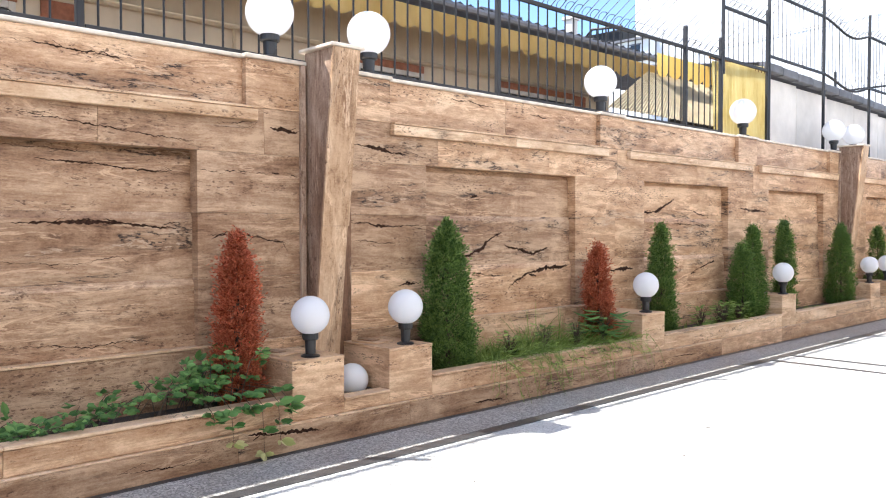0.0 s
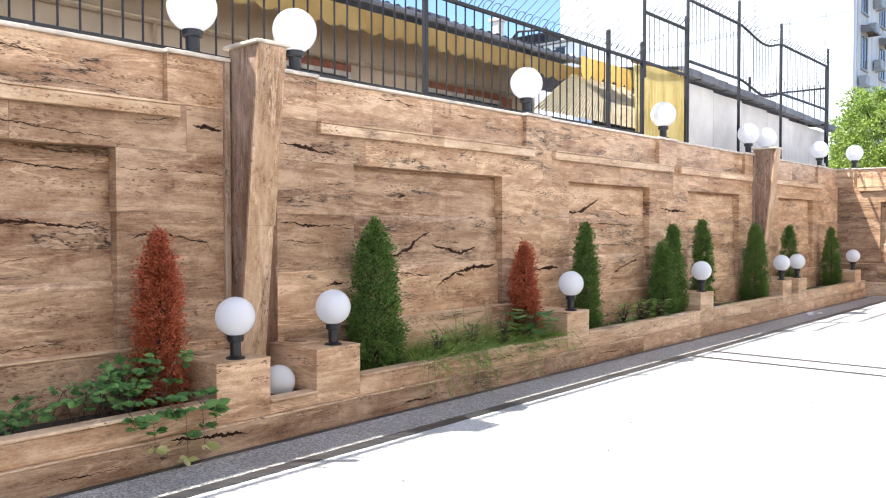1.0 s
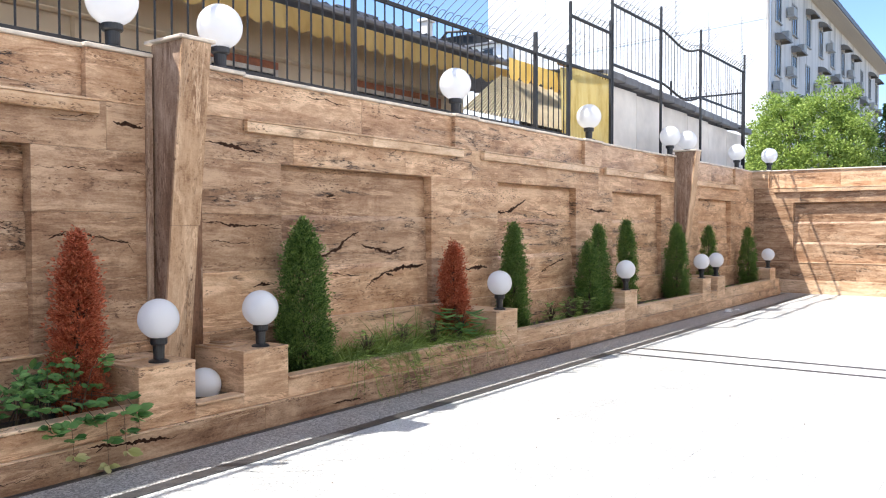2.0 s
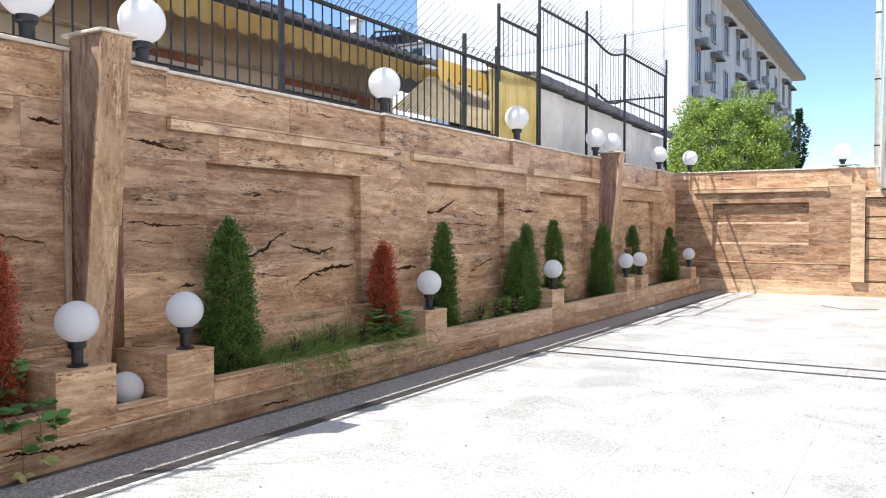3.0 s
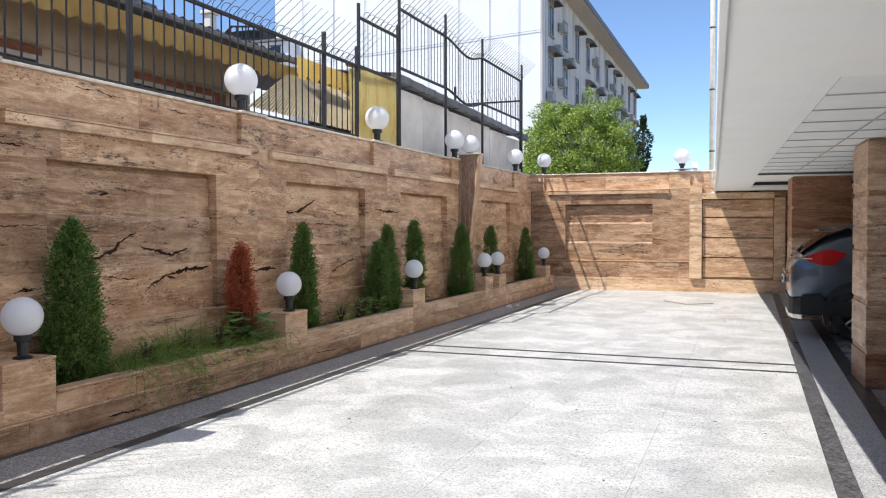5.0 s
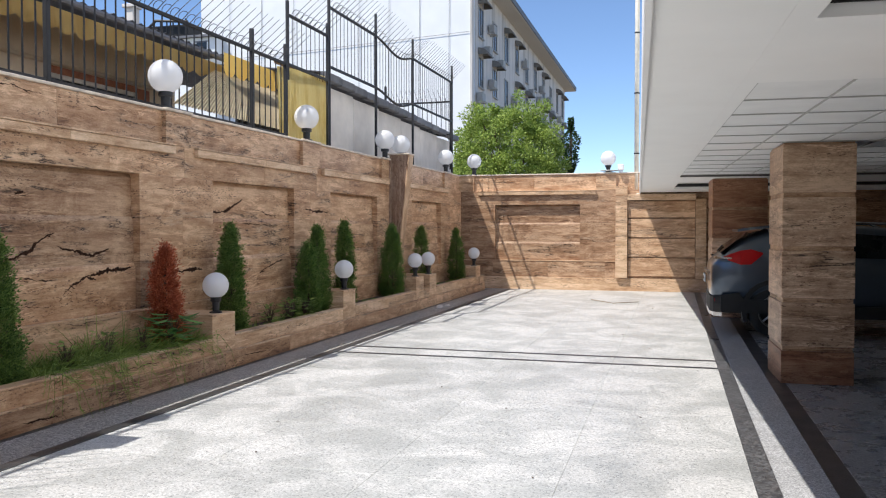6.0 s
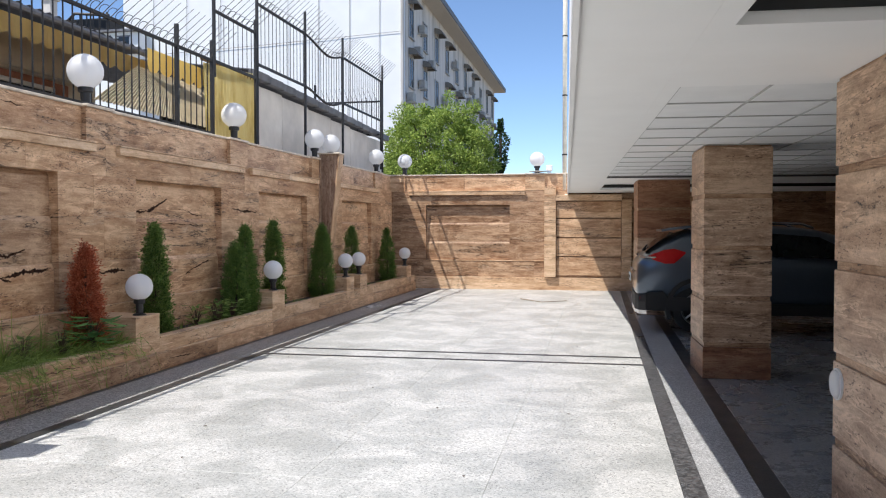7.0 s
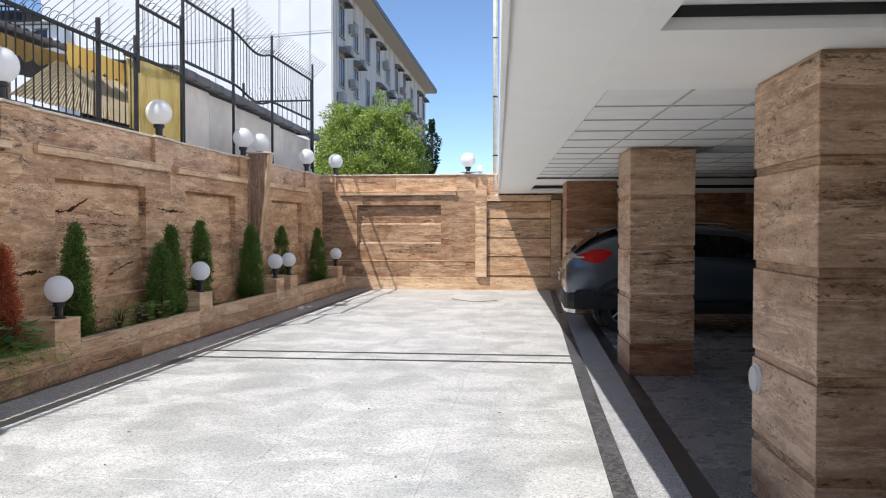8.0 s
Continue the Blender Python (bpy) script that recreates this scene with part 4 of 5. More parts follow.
DARK_GLASS = plain("dark_window_glass", (0.03, 0.035, 0.04), 0.1, vary=0.2, bump=0)


def corrugated(x0, y0, x1, y1, z00, z10, z01, z11, pitch=0.08, amp=0.012, along="y"):
    """A wavy sheet over a quad; z at (x0,y0), (x1,y0), (x0,y1), (x1,y1)."""
    n = max(4, int(abs((y1 - y0) if along == "y" else (x1 - x0)) / pitch * 4))
    bm = bmesh.new()
    rows = []
    for i in range(n + 1):
        t = i / n
        w = amp * math.sin(i * math.pi / 2)
        if along == "y":
            pts = [(x0, y0 + (y1 - y0) * t, z00 + (z01 - z00) * t + w), (x1, y0 + (y1 - y0) * t, z10 + (z11 - z10) * t + w)]
        else:
            pts = [(x0 + (x1 - x0) * t, y0, z00 + (z10 - z00) * t + w), (x0 + (x1 - x0) * t, y1, z01 + (z11 - z01) * t + w)]
        rows.append([bm.verts.new(p) for p in pts])
    for a, b in zip(rows, rows[1:]):
        bm.faces.new((a[0], a[1], b[1], b[0]))
    bmesh.ops.solidify(bm, geom=bm.faces[:], thickness=0.006)
    return bm


def valance(x, y0, y1, z, drop, scallop=0.30, vertical_axis="y", seed=0):
    """A hanging strip of cloth with a scalloped hem."""
    bm = bmesh.new()
    n = int(abs(y1 - y0) / scallop * 8)
    top, bot = [], []
    for i in range(n + 1):
        t = i / n
        y = y0 + (y1 - y0) * t
        s = abs(math.sin(math.pi * (y - y0) / scallop))
        w = 0.012 * math.sin(y * 9.0) + 0.008 * math.sin(y * 23.0)
        top.append(bm.verts.new((x, y, z)))
        bot.append(bm.verts.new((x + w, y, z - drop * (0.72 + 0.28 * s ** 0.6))))
    for i in range(n):
        bm.faces.new((top[i], top[i + 1], bot[i + 1], bot[i]))
    bmesh.ops.solidify(bm, geom=bm.faces[:], thickness=0.004)
    return bm


house = thing("neighbour_house", W, "single-storey beige house with a yellow-edged awning and brick trim", "house")
part("wall", boxes((-9.0, -6.0, -0.1, -3.4, 11.6, 4.55), bev=0.01), BEIGE, house)
part("awning", corrugated(-3.42, -5.5, -2.25, 11.2, 4.32, 3.98, 4.32, 3.98, 0.3, 0.006), TAN_CLOTH, house, "tan awning cloth")
part("valance", valance(-2.25, -5.5, 11.2, 3.985, 0.27), YELLOW, house, "yellow scalloped valance")
part("roof", corrugated(-9.2, -6.2, -2.33, 11.4, 4.10, 4.18, 4.10, 4.18, 0.18, 0.02), GREY_METAL, house, "weathered grey corrugated roof")
part("gutter", tube(bmesh.new(), [(-2.28, -6.2, 4.13), (-2.28, 11.5, 4.10)], 0.045, 8), GREY_METAL, house)
part("pipe", tube(bmesh.new(), [(-3.34, -5.5, 3.68), (-3.34, 11.4, 3.65)], 0.03, 8), CREAM, house, "cream pipe along the wall", smooth=True)
part("drop_pipe", tube(bmesh.new(), [(-3.34, 4.55, 3.64), (-3.34, 4.55, 0.2)], 0.022, 8), CREAM, house)
for y0, y1 in ((2.6, 2.95), (5.95, 6.2), (10.6, 10.9)):
    part("brick_trim", boxes((-3.402, y0, 0.2, -3.37, y1, 3.60), bev=0.004), BRICK, house)
for y0, y1 in ((6.2, 7.35), (8.75, 10.6), (0.4, 2.4)):
    part("brick_lintel", boxes((-3.402, y0 + 0.002, 3.525, -3.365, y1 - 0.002, 3.62), bev=0.004), BRICK, house)
    win = part("window", boxes((-3.403, y0 + 0.08, 2.2, -3.38, y1 - 0.08, 3.515)), DARK_GLASS, house, "dark window pane")
    part("window_frame", boxes((-3.40, y0 + 0.02, 2.2, -3.35, y0 + 0.08, 3.522), (-3.40, y1 - 0.08, 2.2, -3.35, y1 - 0.02, 3.522), (-3.40, y0 + 0.081, 3.46, -3.35, y1 - 0.081, 3.522), bev=0.004), plain("white_frame", (0.7, 0.68, 0.64), 0.5), win)
    gr = bmesh.new()
    y = y0 + 0.15
    while y < y1 - 0.1:
        tube(gr, [(-3.30, y, 2.2), (-3.30, y, 3.33)], 0.006, 5)
        tube(gr, [(-3.30, y + 0.09 * math.cos(a), 3.38 + 0.06 * math.sin(a)) for a in [k * math.pi / 6 for k in range(13)]], 0.006, 5)
        y += 0.19
    part("grille", gr, IRON, win, "curled iron window grille")
bm = bmesh.new()
rows = []
for i in range(241):
    t = i / 240
    w = 0.006 * math.sin(i * math.pi / 2)
    lo, hi = Vector((-1.35, 8.6 + 4.2 * t, 3.0 - 0.02 * t)), Vector((-2.10, 10.7 + 2.35 * t, 3.82))
    rows.append([bm.verts.new(lo + Vector((w, 0, w))), bm.verts.new(hi + Vector((w, 0, w)))])
for a, b in zip(rows, rows[1:]):
    bm.faces.new((a[0], b[0], b[1], a[1]))
bmesh.ops.solidify(bm, geom=bm.faces[:], thickness=0.006)
part("lean_to_roof", bm, CREAM_SHEET, house, "cream corrugated lean-to sheet")
# valance cloth again in a brighter yellow, with the sun on it coloured in
part("side_valance", valance(-2.0, 10.80, 13.0, 4.10, 0.34, 0.33), cloth("sunlit_yellow_cloth", (0.84, 0.62, 0.20), (0.90, 0.74, 0.32), 0.4), house, "yellow scalloped valance, sunlight put into its brighter colour")
gr = bmesh.new()
for i in range(14):
    tube(gr, [(-1.75, 10.9 + i * 0.12, 2.2), (-1.75, 10.9 + i * 0.12, 3.15)], 0.007, 5)
part("dark_gate", boxes((-1.85, 10.85, 2.0, -1.80, 12.6, 3.12), bev=0.004), IRON, house)
part("gate_bars", gr, IRON, house)
part("upper_storey", boxes((-9.5, 10.5, 3.0, -8.0, 14.2, 6.3), bev=0.02), plain("blue_grey_render", (0.42, 0.46, 0.52), 0.8), house)
part("shutter", boxes(*[(-7.99, 13.2, 5.78 + i * 0.13, -7.90, 14.6, 5.87 + i * 0.13) for i in range(5)], bev=0.006), GREY_METAL, house, "grey slatted shutter")
part("chimney", boxes((-6.1, 13.85, 3.0, -5.9, 14.05, 5.85), (-6.14, 13.81, 5.85, -5.86, 14.09, 5.92), bev=0.01), CONCRETE, house)


def yellow_sheet():
    """Yellowed translucent ribbed plastic, stained."""
    k = Mat("yellowed_plastic_sheet", 0.45)
    v = k.coords((1, 1, 0.35))
    f = k.noise(v, 5, 6, 0.65)
    col = k.ramp(f, [(0.3, (0.70, 0.58, 0.24)), (0.5, (0.86, 0.76, 0.40)), (0.75, (0.93, 0.87, 0.58))])
    k.color(col)
    tr = k.n("BsdfTranslucent")
    k.ln(col, tr.inputs["Color"])
    mx = k.n("MixShader")
    mx.inputs[0].default_value = 0.65
    k.ln(k.p.outputs[0], mx.inputs[1])
    k.ln(tr.outputs[0], mx.inputs[2])
    k.ln(mx.outputs[0], k.t.nodes["Material Output"].inputs[0])
    return k.m


sheet = thing("yellow_sheet", W @ pose(-0.98, 10.62, 2.55), "stained yellow ribbed plastic sheet tied behind the fence", "sheet")
bm = bmesh.new()
rows = []
for i in range(73):
    t = i / 72
    y = 1.80 * t
    rows.append([bm.verts.new((0.010 * math.sin(i * math.pi / 2) + 0.02 * math.sin(y * 3) - 0.05 * z, y, z * (1.26 + 0.16 * t))) for z in (0, 0.25, 0.5, 0.75, 1.0)])
for a, b in zip(rows, rows[1:]):
    for k in range(4):
        bm.faces.new((a[k], b[k], b[k + 1], a[k + 1]))
bmesh.ops.solidify(bm, geom=bm.faces[:], thickness=0.003)
part("panel", bm, yellow_sheet(), sheet)
part("batten", boxes((-0.10, 0, 1.30, -0.07, 1.8, 1.34), bev=0.003), plain("brown_batten", (0.25, 0.13, 0.05), 0.8), sheet)

shed = thing("grey_shed", W, "pale concrete panel shed with a dark cement-sheet roof edge", "shed")
for i in range(6):
    y0 = 12.42 + i * 1.28
    part("panel", boxes((-1.30, y0 + 0.006, 0, -1.15, y0 + 1.274, 3.84 - 0.035 * i), bev=0.008), CONCRETE, shed)
part("side_panel", boxes((-5.0, 20.1, 0, -1.3, 20.25, 3.6), bev=0.008), CONCRETE, shed)
part("roof", corrugated(-5.5, 12.3, -1.02, 20.3, 4.55, 4.02, 4.35, 3.80, 0.2, 0.025), GREY_METAL, shed, "dark cement-sheet roof")
bm = bmesh.new()
for i in range(14):
    y0 = 12.3 + i * 0.57
    box(bm, -1.14, y0, 3.90 - 0.0155 * i, -1.0, y0 + 0.555, 4.03 - 0.0155 * i, 0.012)
part("roof_edge", bm, GREY_METAL, shed, "dark weathered roof edge")

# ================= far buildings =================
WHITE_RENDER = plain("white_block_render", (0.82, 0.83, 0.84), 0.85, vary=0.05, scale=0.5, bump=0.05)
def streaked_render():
    """Painted render with grey rain streaks running down it; its base is greyed for the front's shade."""
    k = Mat("shaded_streaked_render", 0.85)
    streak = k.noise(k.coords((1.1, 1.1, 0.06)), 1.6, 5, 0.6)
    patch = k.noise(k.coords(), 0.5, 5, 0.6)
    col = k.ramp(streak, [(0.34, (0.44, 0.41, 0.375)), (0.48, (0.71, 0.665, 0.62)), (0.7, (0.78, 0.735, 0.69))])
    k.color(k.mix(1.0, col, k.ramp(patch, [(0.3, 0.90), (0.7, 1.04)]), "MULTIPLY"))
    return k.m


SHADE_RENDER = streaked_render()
SOFFIT = plain("beige_soffit", (0.58, 0.53, 0.46), 0.85)
HOOD = plain("grey_window_hood", (0.20, 0.185, 0.165), 0.7)
AC = plain("ac_casing", (0.40, 0.385, 0.36), 0.55)
XB, YB, ZB = -11.33, 46.0, 16.1
block = thing("apartment_block", Matrix(), "white five-storey apartment block with window hoods and air conditioners", "building")
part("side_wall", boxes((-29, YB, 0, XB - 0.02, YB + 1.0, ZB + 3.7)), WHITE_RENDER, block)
# front render is greyer than the side's, holding the shade on that face
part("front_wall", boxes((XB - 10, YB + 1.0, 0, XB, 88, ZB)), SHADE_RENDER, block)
part("roof", boxes((XB - 10.5, YB + 0.6, ZB, XB + 1.1, 88.8, ZB + 0.35), bev=0.02), SOFFIT, block, "flat roof with a deep beige eave")
part("roof_edge", boxes((XB + 1.1, YB + 0.6, ZB + 0.05, XB + 1.17, 88.8, ZB + 0.42)), GREY_METAL, block)
part("side_eave", boxes((-30, YB - 1.0, ZB + 3.7, XB, YB + 1.2, ZB + 4.0)), SOFFIT, block)
for x in (-27.0, -24.8, -22.6, -20.3, -18.3, -16.4, -14.5, -12.7):
    part("cable", tube(bmesh.new(), [(x, YB - 0.05, 0), (x + 0.1, YB - 0.05, ZB + 3.6)], 0.012, 5), GREY_METAL, block, "thin cable down the wall")
part("cable", tube(bmesh.new(), [(-28, YB - 0.05, 12.0), (-20, YB - 0.05, 12.35), (-11.4, YB - 0.05, 12.8)], 0.012, 5), GREY_METAL, block)
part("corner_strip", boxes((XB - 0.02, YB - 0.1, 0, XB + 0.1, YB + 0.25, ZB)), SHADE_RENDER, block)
W_PANE = mesh_of("window", boxes((-0.05, -0.55, -0.1, 0.02, 0.55, 1.60)), DARK_GLASS)
W_FRAME = mesh_of("window_frame", boxes((0, -0.63, -0.16, 0.06, -0.55, 1.68), (0, 0.55, -0.16, 0.06, 0.63, 1.68), (0, -0.55, 1.60, 0.06, 0.55, 1.68), (0, -0.03, -0.1, 0.05, 0.03, 1.60), (0, -0.63, -0.22, 0.14, 0.63, -0.16)), AC)
bm = bmesh.new()
rowsv = []
for i in range(7):
    a = i / 6 * math.pi / 2
    rowsv.append([bm.verts.new((0.02 + 0.60 * math.sin(a), s, 1.72 + 0.42 * math.cos(a))) for s in (-0.70, 0.70)])
for a, b in zip(rowsv, rowsv[1:]):
    bm.faces.new((a[0], a[1], b[1], b[0]))
for s in (0, 1):
    c = bm.verts.new((0.02, -0.70 + 1.4 * s, 1.72))
    for a, b in zip(rowsv, rowsv[1:]):
        bm.faces.new((a[s], b[s], c))
W_HOOD = mesh_of("window_hood", bm, HOOD)
bm = boxes((0.05, -0.38, 0, 0.45, 0.38, 0.5), bev=0.03)
lathe([(0.0, 0.0), (0.19, 0.0), (0.19, 0.02), (0.0, 0.02)], 16, bm, (0.25, 0.0, 0.5))
box(bm, 0.0, -0.42, -0.10, 0.5, -0.36, -0.01)
box(bm, 0.0, 0.36, -0.10, 0.5, 0.42, -0.01)
W_AC = mesh_of("air_conditioner", bm, AC)
rnd = random.Random(8)
for j, y in enumerate((48.4, 52.4, 56.2, 60.2, 64.4, 68.6, 73.0, 77.5, 82.0, 86.0)):
    for i in range(5):
        z = 1.1 + 3.0 * i
        win = part("window", W_PANE, None, block, m=pose(XB, y, z))
        part("window_frame", W_FRAME, None, win)
        if (i + j) % 3 != 2:
            part("window_hood", W_HOOD, None, win)
        if rnd.random() < 0.8:
            part("air_conditioner", W_AC, None, block, m=pose(XB, y + rnd.choice((-0.9, 0.2, 1.1)), z - 0.95 - rnd.uniform(0, 0.2)))
        if rnd.random() < 0.45:
            part("air_conditioner", W_AC, None, block, m=pose(XB, y + 2.3, z + rnd.uniform(-0.3, 0.7)))

far_house = thing("far_house", pose(-30.2, 45, 0), "distant white house with a dark roof frame", "house")
part("wall", boxes((-2.2, 0, 0, 2.8, 5, 13.3), (-2.6, -0.2, 11.9, 2.9, 5.2, 12.1), bev=0.02), WHITE_RENDER, far_house)
part("roof", boxes((-2.4, -0.3, 13.3, 2.9, 5.2, 13.42)), GREY_METAL, far_house)
bm = bmesh.new()
for i in range(8):
    x = -2.3 + i * 0.45
    tube(bm, [(x, -0.2, 13.4), (x, -0.2, 13.6 + 0.9 * min(1, i / 2.5))], 0.05, 5)
tube(bm, [(-2.5, -0.2, 13.5), (-1.3, -0.2, 14.5), (1.0, -0.2, 14.3)], 0.09, 6)
box(bm, -2.2, 0, 13.4, 0.9, 3, 14.2)
part("roof_frame", bm, IRON, far_house, "dark roof frame")
for x in (0.2, 1.5):
    win = part("window", boxes((x, -0.02, 12.35, x + 0.7, 0.05, 13.0)), DARK_GLASS, far_house)
    part("window_frame", boxes((x - 0.08, -0.05, 12.27, x + 0.78, -0.021, 12.35), (x - 0.08, -0.05, 13.0, x + 0.78, -0.021, 13.08)), GREY_METAL, win)

# ================= trees beyond the end wall =================
def broad_tree(m, height, radius, label, seed, n=64000):
    rnd = random.Random(seed)
    tree = thing("tree", m, label, "tree")
    bm = bmesh.new()
    tube(bm, [(0, 0, 0), (0.05, 0.02, height * 0.22), (0.0, 0.08, height * 0.45)], 0.17, 10, 0.10)
    tips = []
    for i in range(16):
        a, up = i * 2.4 + rnd.uniform(-0.3, 0.3), rnd.uniform(0.35, 0.95)
        r = radius * rnd.uniform(0.45, 0.8) * math.sqrt(max(0.1, 1 - (up - 0.45) ** 2 * 2.4))
        e = Vector((r * math.cos(a), r * math.sin(a), height * up))
        s = Vector((0, 0.05, height * rnd.uniform(0.18, 0.42)))
        tube(bm, [s, s.lerp(e, 0.5) + Vector((0, 0, 0.12)), e], 0.06, 6, 0.015)
        tips.append(e)
    part("trunk", bm, BARK, tree)
    items, clumps = [], []
    for i in range(420):
        a, c = rnd.uniform(0, 6.283), rnd.uniform(-0.8, 1.0)
        s = math.sqrt(max(0, 1 - c * c))
        k = rnd.uniform(0.70, 1.0) * (1 + 0.05 * math.sin(3 * a + seed) + 0.06 * math.sin(5 * a + 4 * c))
        clumps.append((Vector((radius * s ** 0.75 * math.cos(a) * k, radius * s ** 0.75 * math.sin(a) * k, height * 0.60 + height * 0.40 * c * k)), rnd.uniform(0.16, 0.34)))
    for i in range(n):
        c, r = clumps[rnd.randrange(len(clumps))]
        d = Vector((rnd.gauss(0, 1), rnd.gauss(0, 1), rnd.gauss(0, 1))).normalized()
        p = c + d * r * rnd.random() ** 0.5
        dd = rand_dir(rnd, d + Vector((0, 0, 0.1)), 0.6)
        items.append((p, dd, side_of(dd, rnd), rnd.uniform(0.06, 0.115), rnd.uniform(0.03, 0.052)))
    part("crown", leaf_mesh("crown", items, TREE_LEAF, 0.15), None, tree, "bright green leafy crown")


broad_tree(pose(-5.38, 27.2, -0.15), 5.85, 1.92, "round bright green broad-leaved tree beyond the wall", 3)
rnd = random.Random(77)
creeper = thing("creeper_column", pose(-5.5, 45.5, -0.15), "dark creeper-covered pole beyond the tree", "plant")
part("pole", tube(bmesh.new(), [(0, 0, 0), (0, 0, 7.4)], 0.08, 8), BARK, creeper)
items = []
for i in range(3800):
    z = rnd.uniform(0.3, 7.7)
    a = rnd.uniform(0, 6.283)
    r = (0.32 + 0.14 * math.sin(z * 2.3) + 0.1 * math.sin(z * 5.1)) * rnd.random() ** 0.4 * min(1.0, (7.9 - z) * 0.9)
    d = rand_dir(rnd, (math.cos(a), math.sin(a), -0.3), 0.5)
    items.append((Vector((r * math.cos(a), r * math.sin(a), z)), d, side_of(d, rnd), rnd.uniform(0.12, 0.2), 0.07))
part("foliage", leaf_mesh("foliage", items, CYPRESS, 0.15), None, creeper)

# ================= the parked car =================
PAINT = Mat("blue_grey_car_paint", 0.28, 0.55)
PAINT.color((0.075, 0.098, 0.13))
PAINT.p.inputs["Coat Weight"].default_value = 0.7
PAINT.p.inputs["Coat Roughness"].default_value = 0.06
PAINT = PAINT.m
CLAD = plain("black_cladding", (0.012, 0.012, 0.013), 0.7, vary=0.15)
TYRE = plain("tyre_rubber", (0.018, 0.018, 0.018), 0.85, vary=0.2)
ALLOY = plain("alloy", (0.42, 0.43, 0.44), 0.35, 0.9)
CHROME = plain("silver_trim", (0.62, 0.62, 0.63), 0.22, 0.9, bump=0)
RED_LENS = plain("red_lens", (0.45, 0.012, 0.015), 0.12, vary=0.1, bump=0)
GLASS = plain("tinted_car_glass", (0.012, 0.015, 0.016), 0.05, vary=0.1, bump=0)


def loft(rows, close_ends=True):
    bm = bmesh.new()
    rings = [[bm.verts.new(p) for p in r] for r in rows]
    n = len(rings[0])
    for a, b in zip(rings, rings[1:]):
        for i in range(n):
            bm.faces.new((a[i], a[(i + 1) % n], b[(i + 1) % n], b[i]))
    if close_ends:
        bm.faces.new(rings[0][::-1])
        bm.faces.new(rings[-1])
    return bm


def car_section(x, z0, zb, zt, w0, wb, wt):
    """A closed ring across the car at x: floor, sill, belt, shoulder, roof."""
    half = [(w0 * 0.75, z0), (w0, z0 + 0.06), (wb * 1.0, z0 + (zb - z0) * 0.55), (wb * 0.985, zb - 0.03), (wb * 0.94, zb + 0.02), (wt + (wb * 0.94 - wt) * 0.4, zb + (zt - zb) * 0.62), (wt * 0.97, zt - 0.06), (wt * 0.72, zt)]
    return [(x, -a, b) for a, b in half] + [(x, a, b) for a, b in half[::-1]]


